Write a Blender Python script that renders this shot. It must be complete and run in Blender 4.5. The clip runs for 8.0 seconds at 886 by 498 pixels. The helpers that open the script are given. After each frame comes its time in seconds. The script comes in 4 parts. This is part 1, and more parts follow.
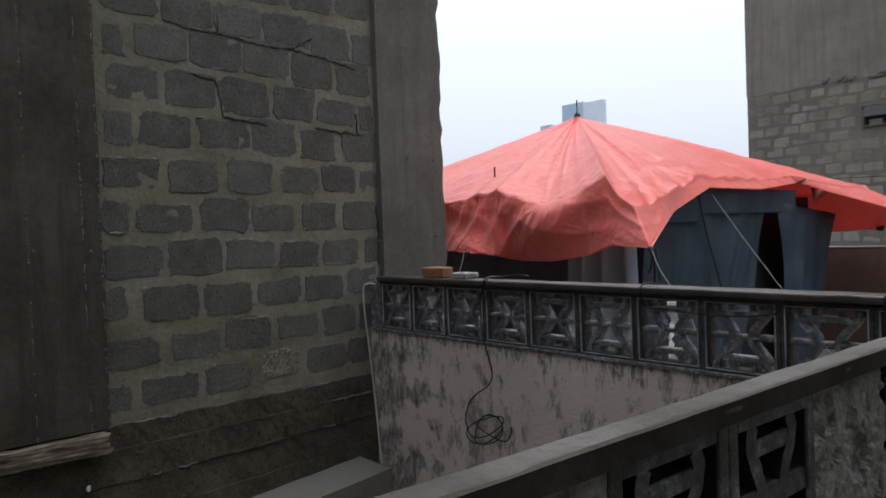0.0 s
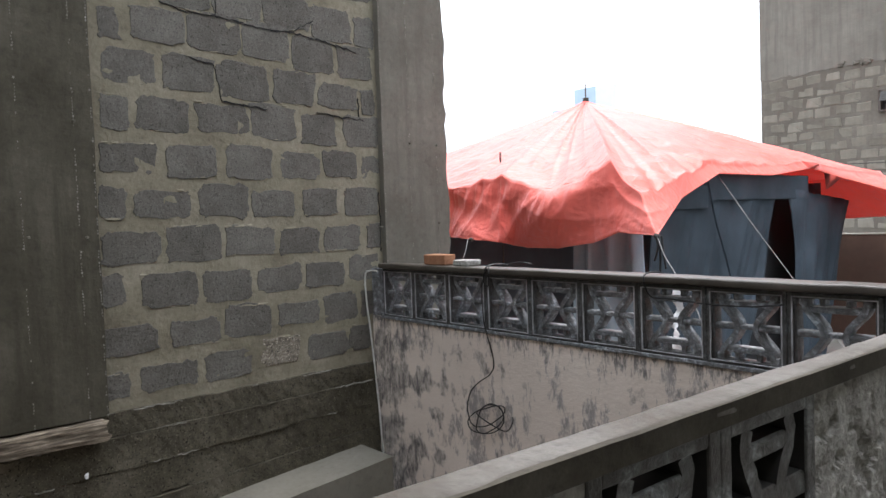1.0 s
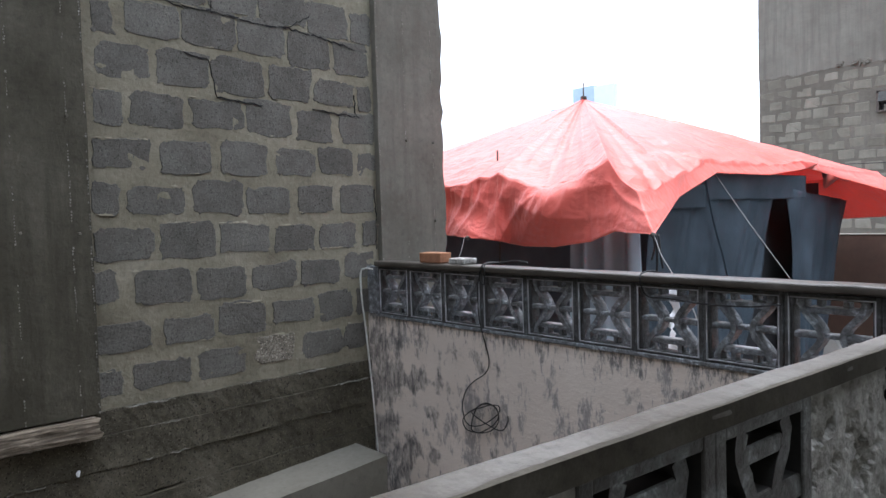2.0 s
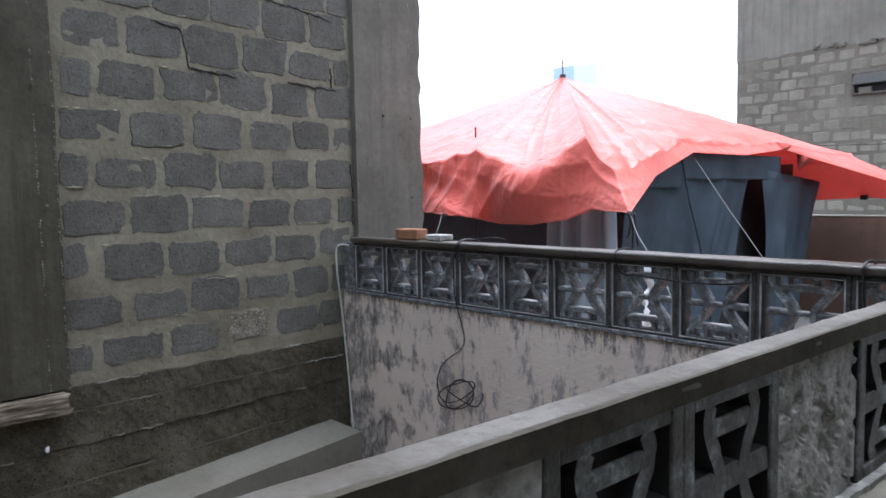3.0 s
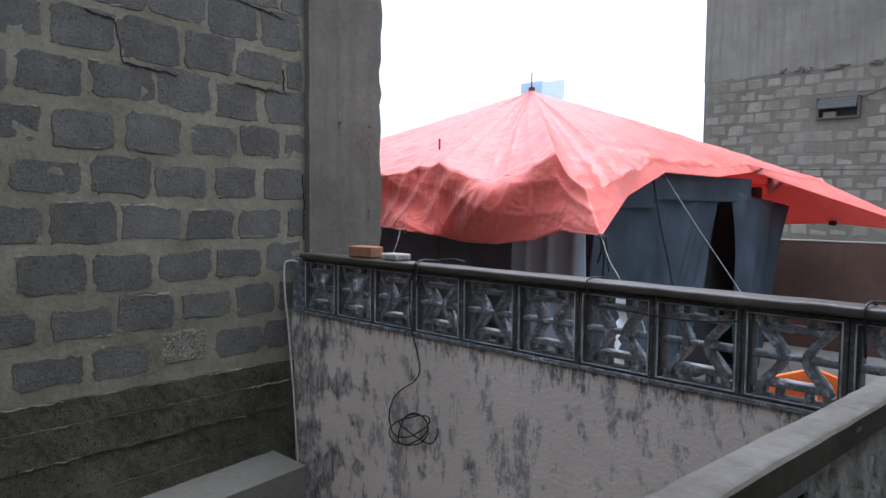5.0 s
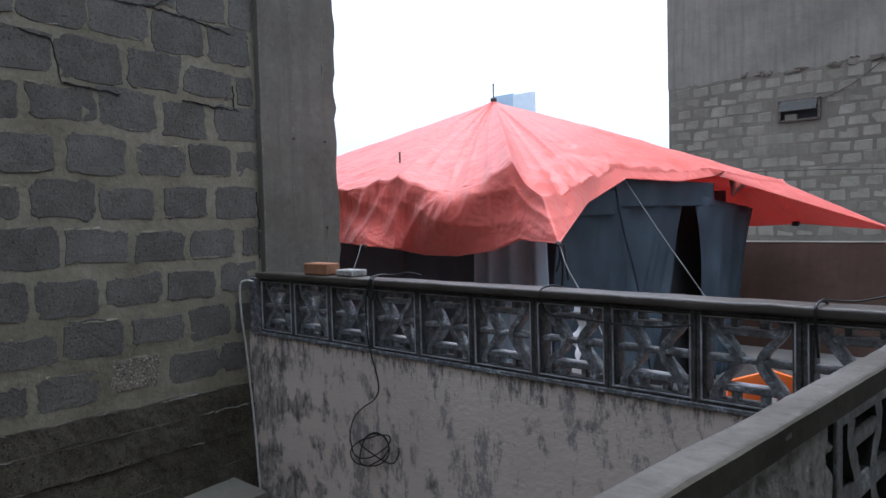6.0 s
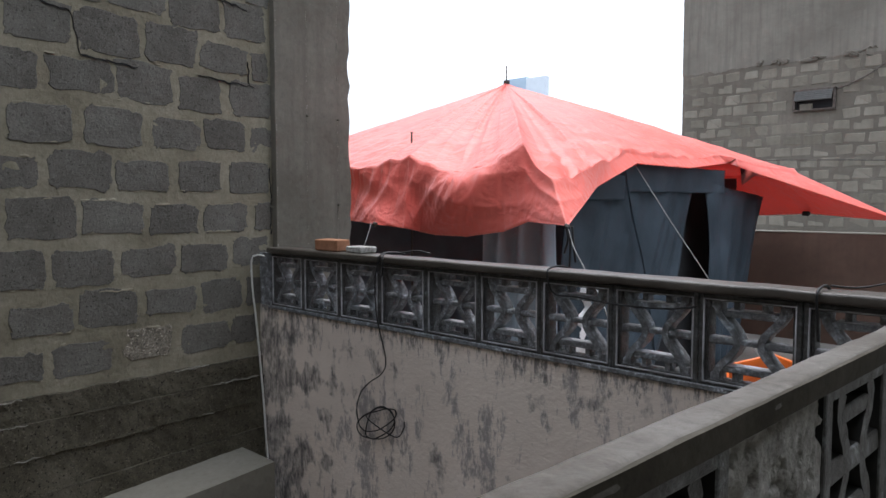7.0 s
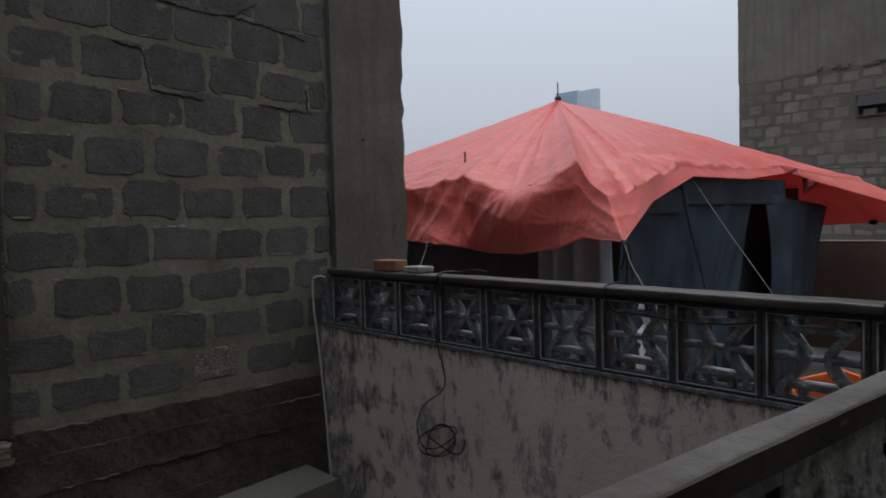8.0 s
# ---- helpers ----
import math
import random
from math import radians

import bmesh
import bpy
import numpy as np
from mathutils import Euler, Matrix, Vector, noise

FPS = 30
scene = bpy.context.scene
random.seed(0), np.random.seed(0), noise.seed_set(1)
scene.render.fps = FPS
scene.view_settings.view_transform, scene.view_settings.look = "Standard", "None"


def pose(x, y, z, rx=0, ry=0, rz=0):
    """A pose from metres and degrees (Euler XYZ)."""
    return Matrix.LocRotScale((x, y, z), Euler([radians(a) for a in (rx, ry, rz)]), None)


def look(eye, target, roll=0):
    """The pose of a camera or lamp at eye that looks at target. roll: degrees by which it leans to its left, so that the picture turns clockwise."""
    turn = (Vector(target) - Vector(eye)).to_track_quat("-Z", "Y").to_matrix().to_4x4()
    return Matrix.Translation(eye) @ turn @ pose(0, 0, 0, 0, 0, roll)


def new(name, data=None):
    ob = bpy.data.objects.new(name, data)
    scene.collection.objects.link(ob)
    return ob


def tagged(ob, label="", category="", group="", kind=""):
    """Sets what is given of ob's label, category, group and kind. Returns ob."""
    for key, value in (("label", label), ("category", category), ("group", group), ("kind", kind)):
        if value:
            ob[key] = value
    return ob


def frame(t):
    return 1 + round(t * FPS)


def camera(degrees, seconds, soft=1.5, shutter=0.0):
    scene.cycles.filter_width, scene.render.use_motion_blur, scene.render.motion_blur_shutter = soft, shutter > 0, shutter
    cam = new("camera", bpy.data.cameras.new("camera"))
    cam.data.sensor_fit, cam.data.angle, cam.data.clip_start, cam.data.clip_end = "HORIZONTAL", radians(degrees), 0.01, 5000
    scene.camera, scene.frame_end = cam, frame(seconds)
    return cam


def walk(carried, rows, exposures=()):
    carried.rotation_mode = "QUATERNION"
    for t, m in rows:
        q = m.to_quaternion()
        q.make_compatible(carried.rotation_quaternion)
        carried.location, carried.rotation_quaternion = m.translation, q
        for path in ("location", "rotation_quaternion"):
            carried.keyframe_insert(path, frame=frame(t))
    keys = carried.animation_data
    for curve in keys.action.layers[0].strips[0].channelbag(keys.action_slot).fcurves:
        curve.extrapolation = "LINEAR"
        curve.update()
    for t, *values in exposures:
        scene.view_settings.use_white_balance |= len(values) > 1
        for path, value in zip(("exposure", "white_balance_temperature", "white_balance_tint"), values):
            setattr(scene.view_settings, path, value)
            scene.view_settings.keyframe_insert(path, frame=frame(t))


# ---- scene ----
cam = camera(63.8, 8.0, soft=1.5, shutter=0.5)
PATH = [
    (0, (3.582, -2.578, 1.446), (2.071, -1.268, 1.398), -2.1),
    (0.5, (3.571, -2.52, 1.449), (2.026, -1.254, 1.351), -2.2),
    (1, (3.568, -2.498, 1.451), (2.037, -1.214, 1.363), -2.0),
    (1.5, (3.563, -2.487, 1.453), (2.035, -1.2, 1.366), -1.7),
    (3, (3.551, -2.454, 1.435), (2.066, -1.124, 1.281), -1.1),
    (3.5, (3.544, -2.45, 1.484), (2.235, -0.948, 1.316), -1.4),
    (4, (3.438, -2.431, 1.453), (2.276, -0.81, 1.295), 0.8),
    (4.5, (3.374, -2.336, 1.445), (2.059, -0.838, 1.286), 1.3),
    (4.7, (3.346, -2.291, 1.462), (1.943, -0.872, 1.333), 1.4),
    (5.8, (3.385, -2.108, 1.451), (1.992, -0.677, 1.34), -1.4),
    (6, (3.378, -2.105, 1.45), (2.003, -0.655, 1.366), -1.4),
    (6.5, (3.392, -2.127, 1.446), (2.019, -0.678, 1.31), -0.5),
    (7, (3.407, -2.138, 1.435), (2.015, -0.707, 1.303), -0.0),
    (7.5, (3.417, -2.143, 1.45), (1.986, -0.75, 1.324), -0.5),
    (8, (3.432, -2.182, 1.45), (1.936, -0.858, 1.366), -1.4),
]
EXPOSURES = [(0.0, -0.19, 6360, 17), (0.5, 0.72, 6420, 17), (1.0, 1.02, 6520, 17), (1.5, 0.92, 6270, 17), (3.0, 0.97, 5920, 17), (3.5, 1.07, 5770, 17), (4.0, 0.67, 5770, 17), (4.5, 0.72, 5820, 17), (6.0, 0.22, 5770, 17), (6.5, 0.22, 6070, 17), (7.0, 0.45, 6320, 17), (7.5, -0.23, 6120, 17), (8.0, -0.91, 6250, 17)]
walk(cam, [(t, look(eye, target, roll)) for t, eye, target, roll in PATH], EXPOSURES)

# ---- light: overcast sky and a very soft sun ----
SUN_ELEVATION, SUN_ROTATION = 66.0, 345.0
world = bpy.data.worlds.new("overcast_sky")
scene.world = world
world.use_nodes = True
wn, wl = world.node_tree.nodes, world.node_tree.links
sky = wn.new("ShaderNodeTexSky")
sky.sky_type = "NISHITA"
sky.sun_disc = False
sky.sun_elevation, sky.sun_rotation = radians(SUN_ELEVATION), radians(SUN_ROTATION)
sky.dust_density = 4.0
grey = wn.new("ShaderNodeHueSaturation")
grey.inputs["Saturation"].default_value = 0.35
cloud = wn.new("ShaderNodeMix")
cloud.data_type = "RGBA"
cloud.inputs["Factor"].default_value = 0.75
cloud.inputs["B"].default_value = (9.25, 10.45, 11.15, 1)
wl.new(sky.outputs["Color"], grey.inputs["Color"])
wl.new(grey.outputs["Color"], cloud.inputs["A"])
updir = wn.new("ShaderNodeTexCoord")
height = wn.new("ShaderNodeSeparateXYZ")
overhead = wn.new("ShaderNodeMapRange")
overhead.inputs["To Min"].default_value, overhead.inputs["To Max"].default_value = 0.85, 2.1
shade = wn.new("ShaderNodeVectorMath")
shade.operation = "SCALE"
wl.new(updir.outputs["Generated"], height.inputs["Vector"])
wl.new(height.outputs["Z"], overhead.inputs["Value"])
wl.new(overhead.outputs["Result"], shade.inputs["Scale"])
wl.new(cloud.outputs["Result"], shade.inputs[0])
wl.new(shade.outputs["Vector"], wn["Background"].inputs["Color"])
wn["Background"].inputs["Strength"].default_value = 0.113
sun = new("sun", bpy.data.lights.new("sun", "SUN"))
sun.data.energy, sun.data.angle, sun.data.color = 1.4, radians(40), (1.0, 0.97, 0.92)
sun.matrix_world = look((-1.4, 5.2, 12), (0, 0, 0))


# ---- materials ----
def material(name, rough=0.9, metal=0.0, spec=0.3):
    m = bpy.data.materials.new(name)
    m.use_nodes = True
    b = m.node_tree.nodes["Principled BSDF"]
    b.inputs["Roughness"].default_value = rough
    b.inputs["Metallic"].default_value = metal
    b.inputs["Specular IOR Level"].default_value = spec
    return m, m.node_tree.nodes, m.node_tree.links, b


def coords(n, l, scale=(1, 1, 1), world_space=False):
    if world_space:
        src = n.new("ShaderNodeNewGeometry").outputs["Position"]
    else:
        src = n.new("ShaderNodeTexCoord").outputs["Object"]
    mp = n.new("ShaderNodeMapping")
    mp.inputs["Scale"].default_value = scale
    l.new(src, mp.inputs["Vector"])
    return mp.outputs["Vector"]


def noise_tex(n, l, vec, scale, detail=6, rough=0.6):
    t = n.new("ShaderNodeTexNoise")
    t.inputs["Scale"].default_value = scale
    t.inputs["Detail"].default_value = detail
    t.inputs["Roughness"].default_value = rough
    l.new(vec, t.inputs["Vector"])
    return t.outputs["Fac"]


def ramp(n, l, fac, stops):
    r = n.new("ShaderNodeValToRGB")
    el = r.color_ramp.elements
    while len(el) < len(stops):
        el.new(0.5)
    for e, (p, c) in zip(el, stops):
        e.position = p
        e.color = (*c, 1) if len(c) == 3 else c
    l.new(fac, r.inputs["Fac"])
    return r.outputs["Color"]


def mixc(n, l, fac, a, b, mode="MIX"):
    x = n.new("ShaderNodeMix")
    x.data_type = "RGBA"
    x.blend_type = mode
    for key, v in (("Factor", fac), ("A", a), ("B", b)):
        if isinstance(v, (int, float)):
            x.inputs[key].default_value = v
        elif isinstance(v, tuple):
            x.inputs[key].default_value = (*v, 1)
        else:
            l.new(v, x.inputs[key])
    return x.outputs["Result"]


def bump(n, l, b, height, strength, distance):
    x = n.new("ShaderNodeBump")
    x.inputs["Strength"].default_value = strength
    x.inputs["Distance"].default_value = distance
    l.new(height, x.inputs["Height"])
    l.new(x.outputs["Normal"], b.inputs["Normal"])


def random_value(n):
    return n.new("ShaderNodeObjectInfo").outputs["Random"]


def cement(name, dark, mid, light, rough=0.9, big=1.5, fine=28.0, relief=0.006, vary=0.0, streak=0.0, spec=0.25, grain=0.5, pits=0.0):
    """Cement, concrete or mortar: cloudy tone, fine grain, pores."""
    m, n, l, b = material(name, rough, 0, spec)
    v = coords(n, l, world_space=True)
    c = ramp(n, l, noise_tex(n, l, v, big, 5), [(0.3, dark), (0.5, mid), (0.72, light)])
    g = noise_tex(n, l, v, fine, 8, 0.7)
    c = mixc(n, l, grain, c, ramp(n, l, g, [(0.28, (0.3, 0.3, 0.3)), (0.45, (0.82, 0.82, 0.82)), (0.6, (1.0, 1.0, 1.0)), (0.72, (1.5, 1.5, 1.48))]), "MULTIPLY")
    if streak:
        sv = coords(n, l, (9, 9, 0.5), True)
        c = mixc(n, l, ramp(n, l, noise_tex(n, l, sv, 1.4, 5), [(0.45, (0, 0, 0)), (0.7, (streak, streak, streak))]), c, dark)
    if pits:
        hole = ramp(n, l, noise_tex(n, l, v, 95, 3, 0.6), [(0.35, (1, 1, 1)), (0.41, (0, 0, 0))])
        c = mixc(n, l, hole, c, tuple(0.25 * q for q in dark))
        chip = ramp(n, l, noise_tex(n, l, v, 130, 3, 0.6), [(0.61, (0, 0, 0)), (0.67, (pits, pits, pits))])
        c = mixc(n, l, chip, c, tuple(min(1, 2.2 * q) for q in light))
    if vary:
        c = mixc(n, l, vary, c, ramp(n, l, random_value(n), [(0.0, dark), (0.5, mid), (1.0, light)]))
    l.new(c, b.inputs["Base Color"])
    mixh = mixc(n, l, 0.3, g, noise_tex(n, l, v, fine * 0.3, 6))
    bump(n, l, b, mixh, 0.9, relief)
    return m


def stained_plaster():
    """Pinkish plaster with grey mould patches and vertical rain drips."""
    m, n, l, b = material("stained_plaster", 0.88, 0, 0.3)
    v = coords(n, l, world_space=True)
    base = ramp(n, l, noise_tex(n, l, v, 2.2, 5), [(0.3, (0.60, 0.525, 0.465)), (0.7, (0.70, 0.62, 0.555))])
    patch = noise_tex(n, l, coords(n, l, (1, 1, 0.6), True), 2.1, 3, 0.5)
    streaky = noise_tex(n, l, coords(n, l, (6.5, 6.5, 2.3), True), 1.6, 9, 0.72)
    lean = n.new("ShaderNodeMath")
    lean.operation = "MULTIPLY_ADD"
    lean.inputs[1].default_value = 0.60
    l.new(patch, lean.inputs[0])
    l.new(streaky, lean.inputs[2])
    drip = ramp(n, l, lean.outputs["Value"], [(0.86, (0, 0, 0)), (0.91, (0.75, 0.75, 0.75))])
    speck = ramp(n, l, noise_tex(n, l, coords(n, l, (1, 1, 0.5), True), 34, 8, 0.8), [(0.40, (0.05, 0.05, 0.05)), (0.52, (1, 1, 1))])
    drip = mixc(n, l, 1.0, drip, speck, "MULTIPLY")
    z = n.new("ShaderNodeSeparateXYZ")
    l.new(v, z.inputs["Vector"])
    top = n.new("ShaderNodeMapRange")
    top.inputs["From Min"].default_value, top.inputs["From Max"].default_value = 0.64, 0.88
    l.new(z.outputs["Z"], top.inputs["Value"])
    soot_n = noise_tex(n, l, coords(n, l, (11, 11, 3.0), True), 1.9, 9, 0.74)
    add = n.new("ShaderNodeMath")
    add.operation = "MULTIPLY_ADD"
    add.inputs[1].default_value = 0.25
    l.new(top.outputs["Result"], add.inputs[0])
    l.new(soot_n, add.inputs[2])
    soot = ramp(n, l, add.outputs["Value"], [(0.67, (0, 0, 0)), (0.75, (0.85, 0.85, 0.85))])
    west = n.new("ShaderNodeMapRange")
    west.inputs["From Min"].default_value, west.inputs["From Max"].default_value = 0.75, 0.0
    l.new(z.outputs["X"], west.inputs["Value"])
    wadd = n.new("ShaderNodeMath")
    wadd.operation = "MULTIPLY_ADD"
    wadd.inputs[1].default_value = 0.17
    l.new(west.outputs["Result"], wadd.inputs[0])
    l.new(noise_tex(n, l, coords(n, l, (1, 1, 0.8), True), 6.5, 5, 0.6), wadd.inputs[2])
    mould = ramp(n, l, wadd.outputs["Value"], [(0.585, (0, 0, 0)), (0.66, (0.9, 0.9, 0.9))])
    fleck = ramp(n, l, noise_tex(n, l, v, 42, 5, 0.7), [(0.66, (0, 0, 0)), (0.70, (0.8, 0.8, 0.8))])
    c = mixc(n, l, fleck, base, (0.17, 0.15, 0.14))
    c = mixc(n, l, drip, c, (0.19, 0.182, 0.192))
    grime = ramp(n, l, noise_tex(n, l, coords(n, l, (1, 1, 0.4), True), 30, 7, 0.75), [(0.35, (0.15, 0.15, 0.15)), (0.6, (1, 1, 1))])
    c = mixc(n, l, mixc(n, l, 1.0, mould, grime, "MULTIPLY"), c, (0.075, 0.074, 0.078))
    c = mixc(n, l, mixc(n, l, 1.0, soot, speck, "MULTIPLY"), c, (0.10, 0.10, 0.105))
    l.new(c, b.inputs["Base Color"])
    bump(n, l, b, noise_tex(n, l, v, 35, 7, 0.7), 0.8, 0.007)
    return m


def weathered_grille(name, dark, light, scale=16, low=0.42, high=0.70, rough=0.42):
    """Old cement castings: dark and damp, with pale worn, limed places."""
    m, n, l, b = material(name, rough, 0, 0.5)
    v = coords(n, l, world_space=True)
    half = tuple(0.8 * d + 0.2 * q for d, q in zip(dark, light))
    worn = ramp(n, l, noise_tex(n, l, v, scale, 9, 0.72), [(low, dark), ((low + high) / 2, half), (high, light)])
    tint = ramp(n, l, noise_tex(n, l, v, 3.0, 3), [(0.4, (1, 1, 1)), (0.75, (0.82, 0.92, 0.96))])
    c = mixc(n, l, 1.0, worn, tint, "MULTIPLY")
    grit = ramp(n, l, noise_tex(n, l, v, 85, 6, 0.75), [(0.35, (0.45, 0.45, 0.45)), (0.5, (1, 1, 1)), (0.68, (1.7, 1.7, 1.7))])
    l.new(mixc(n, l, 0.7, c, grit, "MULTIPLY"), b.inputs["Base Color"])
    bump(n, l, b, noise_tex(n, l, v, 60, 6, 0.7), 0.9, 0.006)
    return m


def fabric(name, dark, light, weave=420, rough=0.8, clear=0.0, crumple=0.0):
    m, n, l, b = material(name, rough, 0, 0.5 if crumple else 0.25)
    v = coords(n, l, world_space=True)
    c = ramp(n, l, noise_tex(n, l, v, 2.6, 6, 0.6), [(0.3, dark), (0.7, light)])
    l.new(c, b.inputs["Base Color"])
    h = mixc(n, l, 0.35, noise_tex(n, l, v, 9, 5), noise_tex(n, l, v, weave, 2))
    if crumple:
        ridge = n.new("ShaderNodeMath")
        ridge.operation = "ABSOLUTE"
        off = n.new("ShaderNodeMath")
        off.operation = "SUBTRACT"
        off.inputs[1].default_value = 0.5
        warp = n.new("ShaderNodeTexNoise")
        warp.inputs["Scale"].default_value = 6.5
        warp.inputs["Detail"].default_value = 3
        warp.inputs["Distortion"].default_value = 0.4
        l.new(v, warp.inputs["Vector"])
        l.new(warp.outputs["Fac"], off.inputs[0])
        l.new(off.outputs["Value"], ridge.inputs[0])
        h = mixc(n, l, 0.75, h, ridge.outputs["Value"])
        for size, share in ((3.4, 0.5), (8.5, 0.35)):
            bend = n.new("ShaderNodeVectorMath")
            bend.operation = "MULTIPLY_ADD"
            bend.inputs[1].default_value = (0.35, 0.35, 0.35)
            l.new(warp.outputs["Color"], bend.inputs[0])
            l.new(v, bend.inputs[2])
            facet = n.new("ShaderNodeTexVoronoi")
            facet.inputs["Scale"].default_value = size
            l.new(bend.outputs["Vector"], facet.inputs["Vector"])
            h = mixc(n, l, share, h, facet.outputs["Distance"])
    bump(n, l, b, h, 0.8 if crumple else 0.5, crumple * 8 if crumple else 0.01)
    if clear:
        tr = n.new("ShaderNodeBsdfTranslucent")
        l.new(c, tr.inputs["Color"])
        mx = n.new("ShaderNodeMixShader")
        mx.inputs["Fac"].default_value = clear
        out = n["Material Output"]
        l.new(b.outputs["BSDF"], mx.inputs[1])
        l.new(tr.outputs["BSDF"], mx.inputs[2])
        l.new(mx.outputs["Shader"], out.inputs["Surface"])
    return m


def plain(name, colour, rough=0.5, metal=0.0, spread=0.25, scale=30):
    m, n, l, b = material(name, rough, metal, 0.4)
    v = coords(n, l)
    lo, hi = tuple(c * (1 - spread) for c in colour), tuple(min(1, c * (1 + spread)) for c in colour)
    l.new(ramp(n, l, noise_tex(n, l, v, scale, 5), [(0.3, lo), (0.7, hi)]), b.inputs["Base Color"])
    return m


def splintered_wood():
    m, n, l, b = material("old_plank", 0.9, 0, 0.2)
    fibre = noise_tex(n, l, coords(n, l, (1, 0.07, 1), True), 85, 6, 0.65)
    blot = noise_tex(n, l, coords(n, l, (1, 1, 1), True), 9, 5)
    c = ramp(n, l, fibre, [(0.35, (0.05, 0.04, 0.03)), (0.52, (0.17, 0.14, 0.105)), (0.68, (0.34, 0.29, 0.23))])
    c = mixc(n, l, ramp(n, l, blot, [(0.45, (0, 0, 0)), (0.65, (0.6, 0.6, 0.6))]), c, (0.07, 0.055, 0.042))
    l.new(c, b.inputs["Base Color"])
    bump(n, l, b, fibre, 0.8, 0.004)
    return m


M_MORTAR = cement("mortar", (0.150, 0.132, 0.094), (0.212, 0.190, 0.140), (0.272, 0.247, 0.190), big=3.0, fine=36, relief=0.009, grain=0.5)
M_BLOCK = cement("concrete_block", (0.084, 0.078, 0.068), (0.118, 0.111, 0.097), (0.162, 0.153, 0.136), big=7.0, fine=75, relief=0.009, vary=0.35, grain=0.65, pits=0.35)
M_GRAVEL = cement("gravel_block", (0.12, 0.105, 0.08), (0.20, 0.175, 0.14), (0.32, 0.29, 0.24), big=40, fine=90, relief=0.014, grain=0.9, pits=1.0)
M_COLUMN = cement("cast_concrete", (0.048, 0.043, 0.030), (0.076, 0.069, 0.051), (0.118, 0.108, 0.084), big=2.2, fine=24, relief=0.009, streak=0.9, grain=0.5)
# Paler copy of the column concrete; the stronger light is in its colour.
M_COLUMN_LIT = cement("cast_concrete_lit", (0.10, 0.092, 0.075), (0.15, 0.14, 0.118), (0.20, 0.188, 0.162), big=1.7, fine=26, relief=0.006, streak=0.6, grain=0.4)
M_BEAM = cement("rough_concrete", (0.044, 0.038, 0.026), (0.078, 0.069, 0.049), (0.13, 0.117, 0.089), big=3.2, fine=30, relief=0.006, grain=0.7, pits=0.4)
M_SEAM = cement("cement_lips", (0.12, 0.115, 0.095), (0.20, 0.19, 0.165), (0.34, 0.33, 0.30), big=20, fine=60, relief=0.004)
M_LEDGE = cement("smooth_ledge", (0.12, 0.112, 0.09), (0.16, 0.15, 0.123), (0.20, 0.188, 0.157), big=1.2, fine=30, relief=0.003, grain=0.35)
M_COPING = cement("damp_coping", (0.036, 0.029, 0.022), (0.055, 0.046, 0.037), (0.098, 0.086, 0.073), rough=0.45, big=3.5, fine=40, relief=0.004, spec=0.5)
M_COPING_NEAR = cement("worn_coping", (0.055, 0.045, 0.032), (0.105, 0.096, 0.082), (0.185, 0.176, 0.16), rough=0.6, big=4.0, fine=55, relief=0.004, spec=0.25, grain=0.65)
# Darker than the coping top: dirt and the side's shade in one colour.
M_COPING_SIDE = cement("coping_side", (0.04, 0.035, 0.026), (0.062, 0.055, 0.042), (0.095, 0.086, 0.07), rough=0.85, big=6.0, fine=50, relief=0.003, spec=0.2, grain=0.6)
M_FLOOR = cement("terrace_cement", (0.13, 0.126, 0.114), (0.185, 0.18, 0.167), (0.25, 0.245, 0.23), rough=0.55, big=1.4, fine=18, relief=0.003, spec=0.5, grain=0.3)
M_PLINTH = cement("plinth_cement", (0.17, 0.157, 0.125), (0.225, 0.21, 0.175), (0.28, 0.265, 0.225), rough=0.7, big=2.2, fine=26, relief=0.004, grain=0.4)
M_GREENWALL = cement("olive_plaster", (0.078, 0.074, 0.054), (0.10, 0.095, 0.07), (0.128, 0.121, 0.092), big=0.9, fine=20, relief=0.004, streak=0.5, grain=0.3)
M_BROWN = cement("brown_section", (0.062, 0.036, 0.026), (0.085, 0.05, 0.036), (0.11, 0.068, 0.05), rough=0.7, big=1.2, fine=14, relief=0.003, streak=0.4, grain=0.3)
M_FACADE = cement("facade_mortar", (0.095, 0.086, 0.07), (0.125, 0.114, 0.094), (0.16, 0.147, 0.123), big=0.7, fine=9, relief=0.02, streak=0.5, grain=0.4)
M_FBLOCK = cement("pale_block", (0.105, 0.096, 0.076), (0.168, 0.155, 0.126), (0.235, 0.219, 0.183), big=1.8, fine=14, relief=0.012, vary=0.38, streak=0.6, grain=0.45)
M_FPLASTER = cement("facade_plaster", (0.105, 0.098, 0.082), (0.16, 0.15, 0.128), (0.205, 0.194, 0.168), big=0.8, fine=7, relief=0.012, streak=0.7, grain=0.25)
M_PIER = cement("eroded_pier", (0.20, 0.192, 0.175), (0.37, 0.362, 0.34), (0.56, 0.552, 0.53), big=15, fine=60, relief=0.012, grain=0.55)
M_PLASTER = stained_plaster()
M_GRILLE = weathered_grille("old_grille", (0.095, 0.093, 0.095), (0.58, 0.61, 0.66), 30, 0.43, 0.70, 0.55)
M_FRAME = weathered_grille("old_grille_frame", (0.042, 0.039, 0.037), (0.30, 0.32, 0.34), 30, 0.47, 0.76, 0.5)
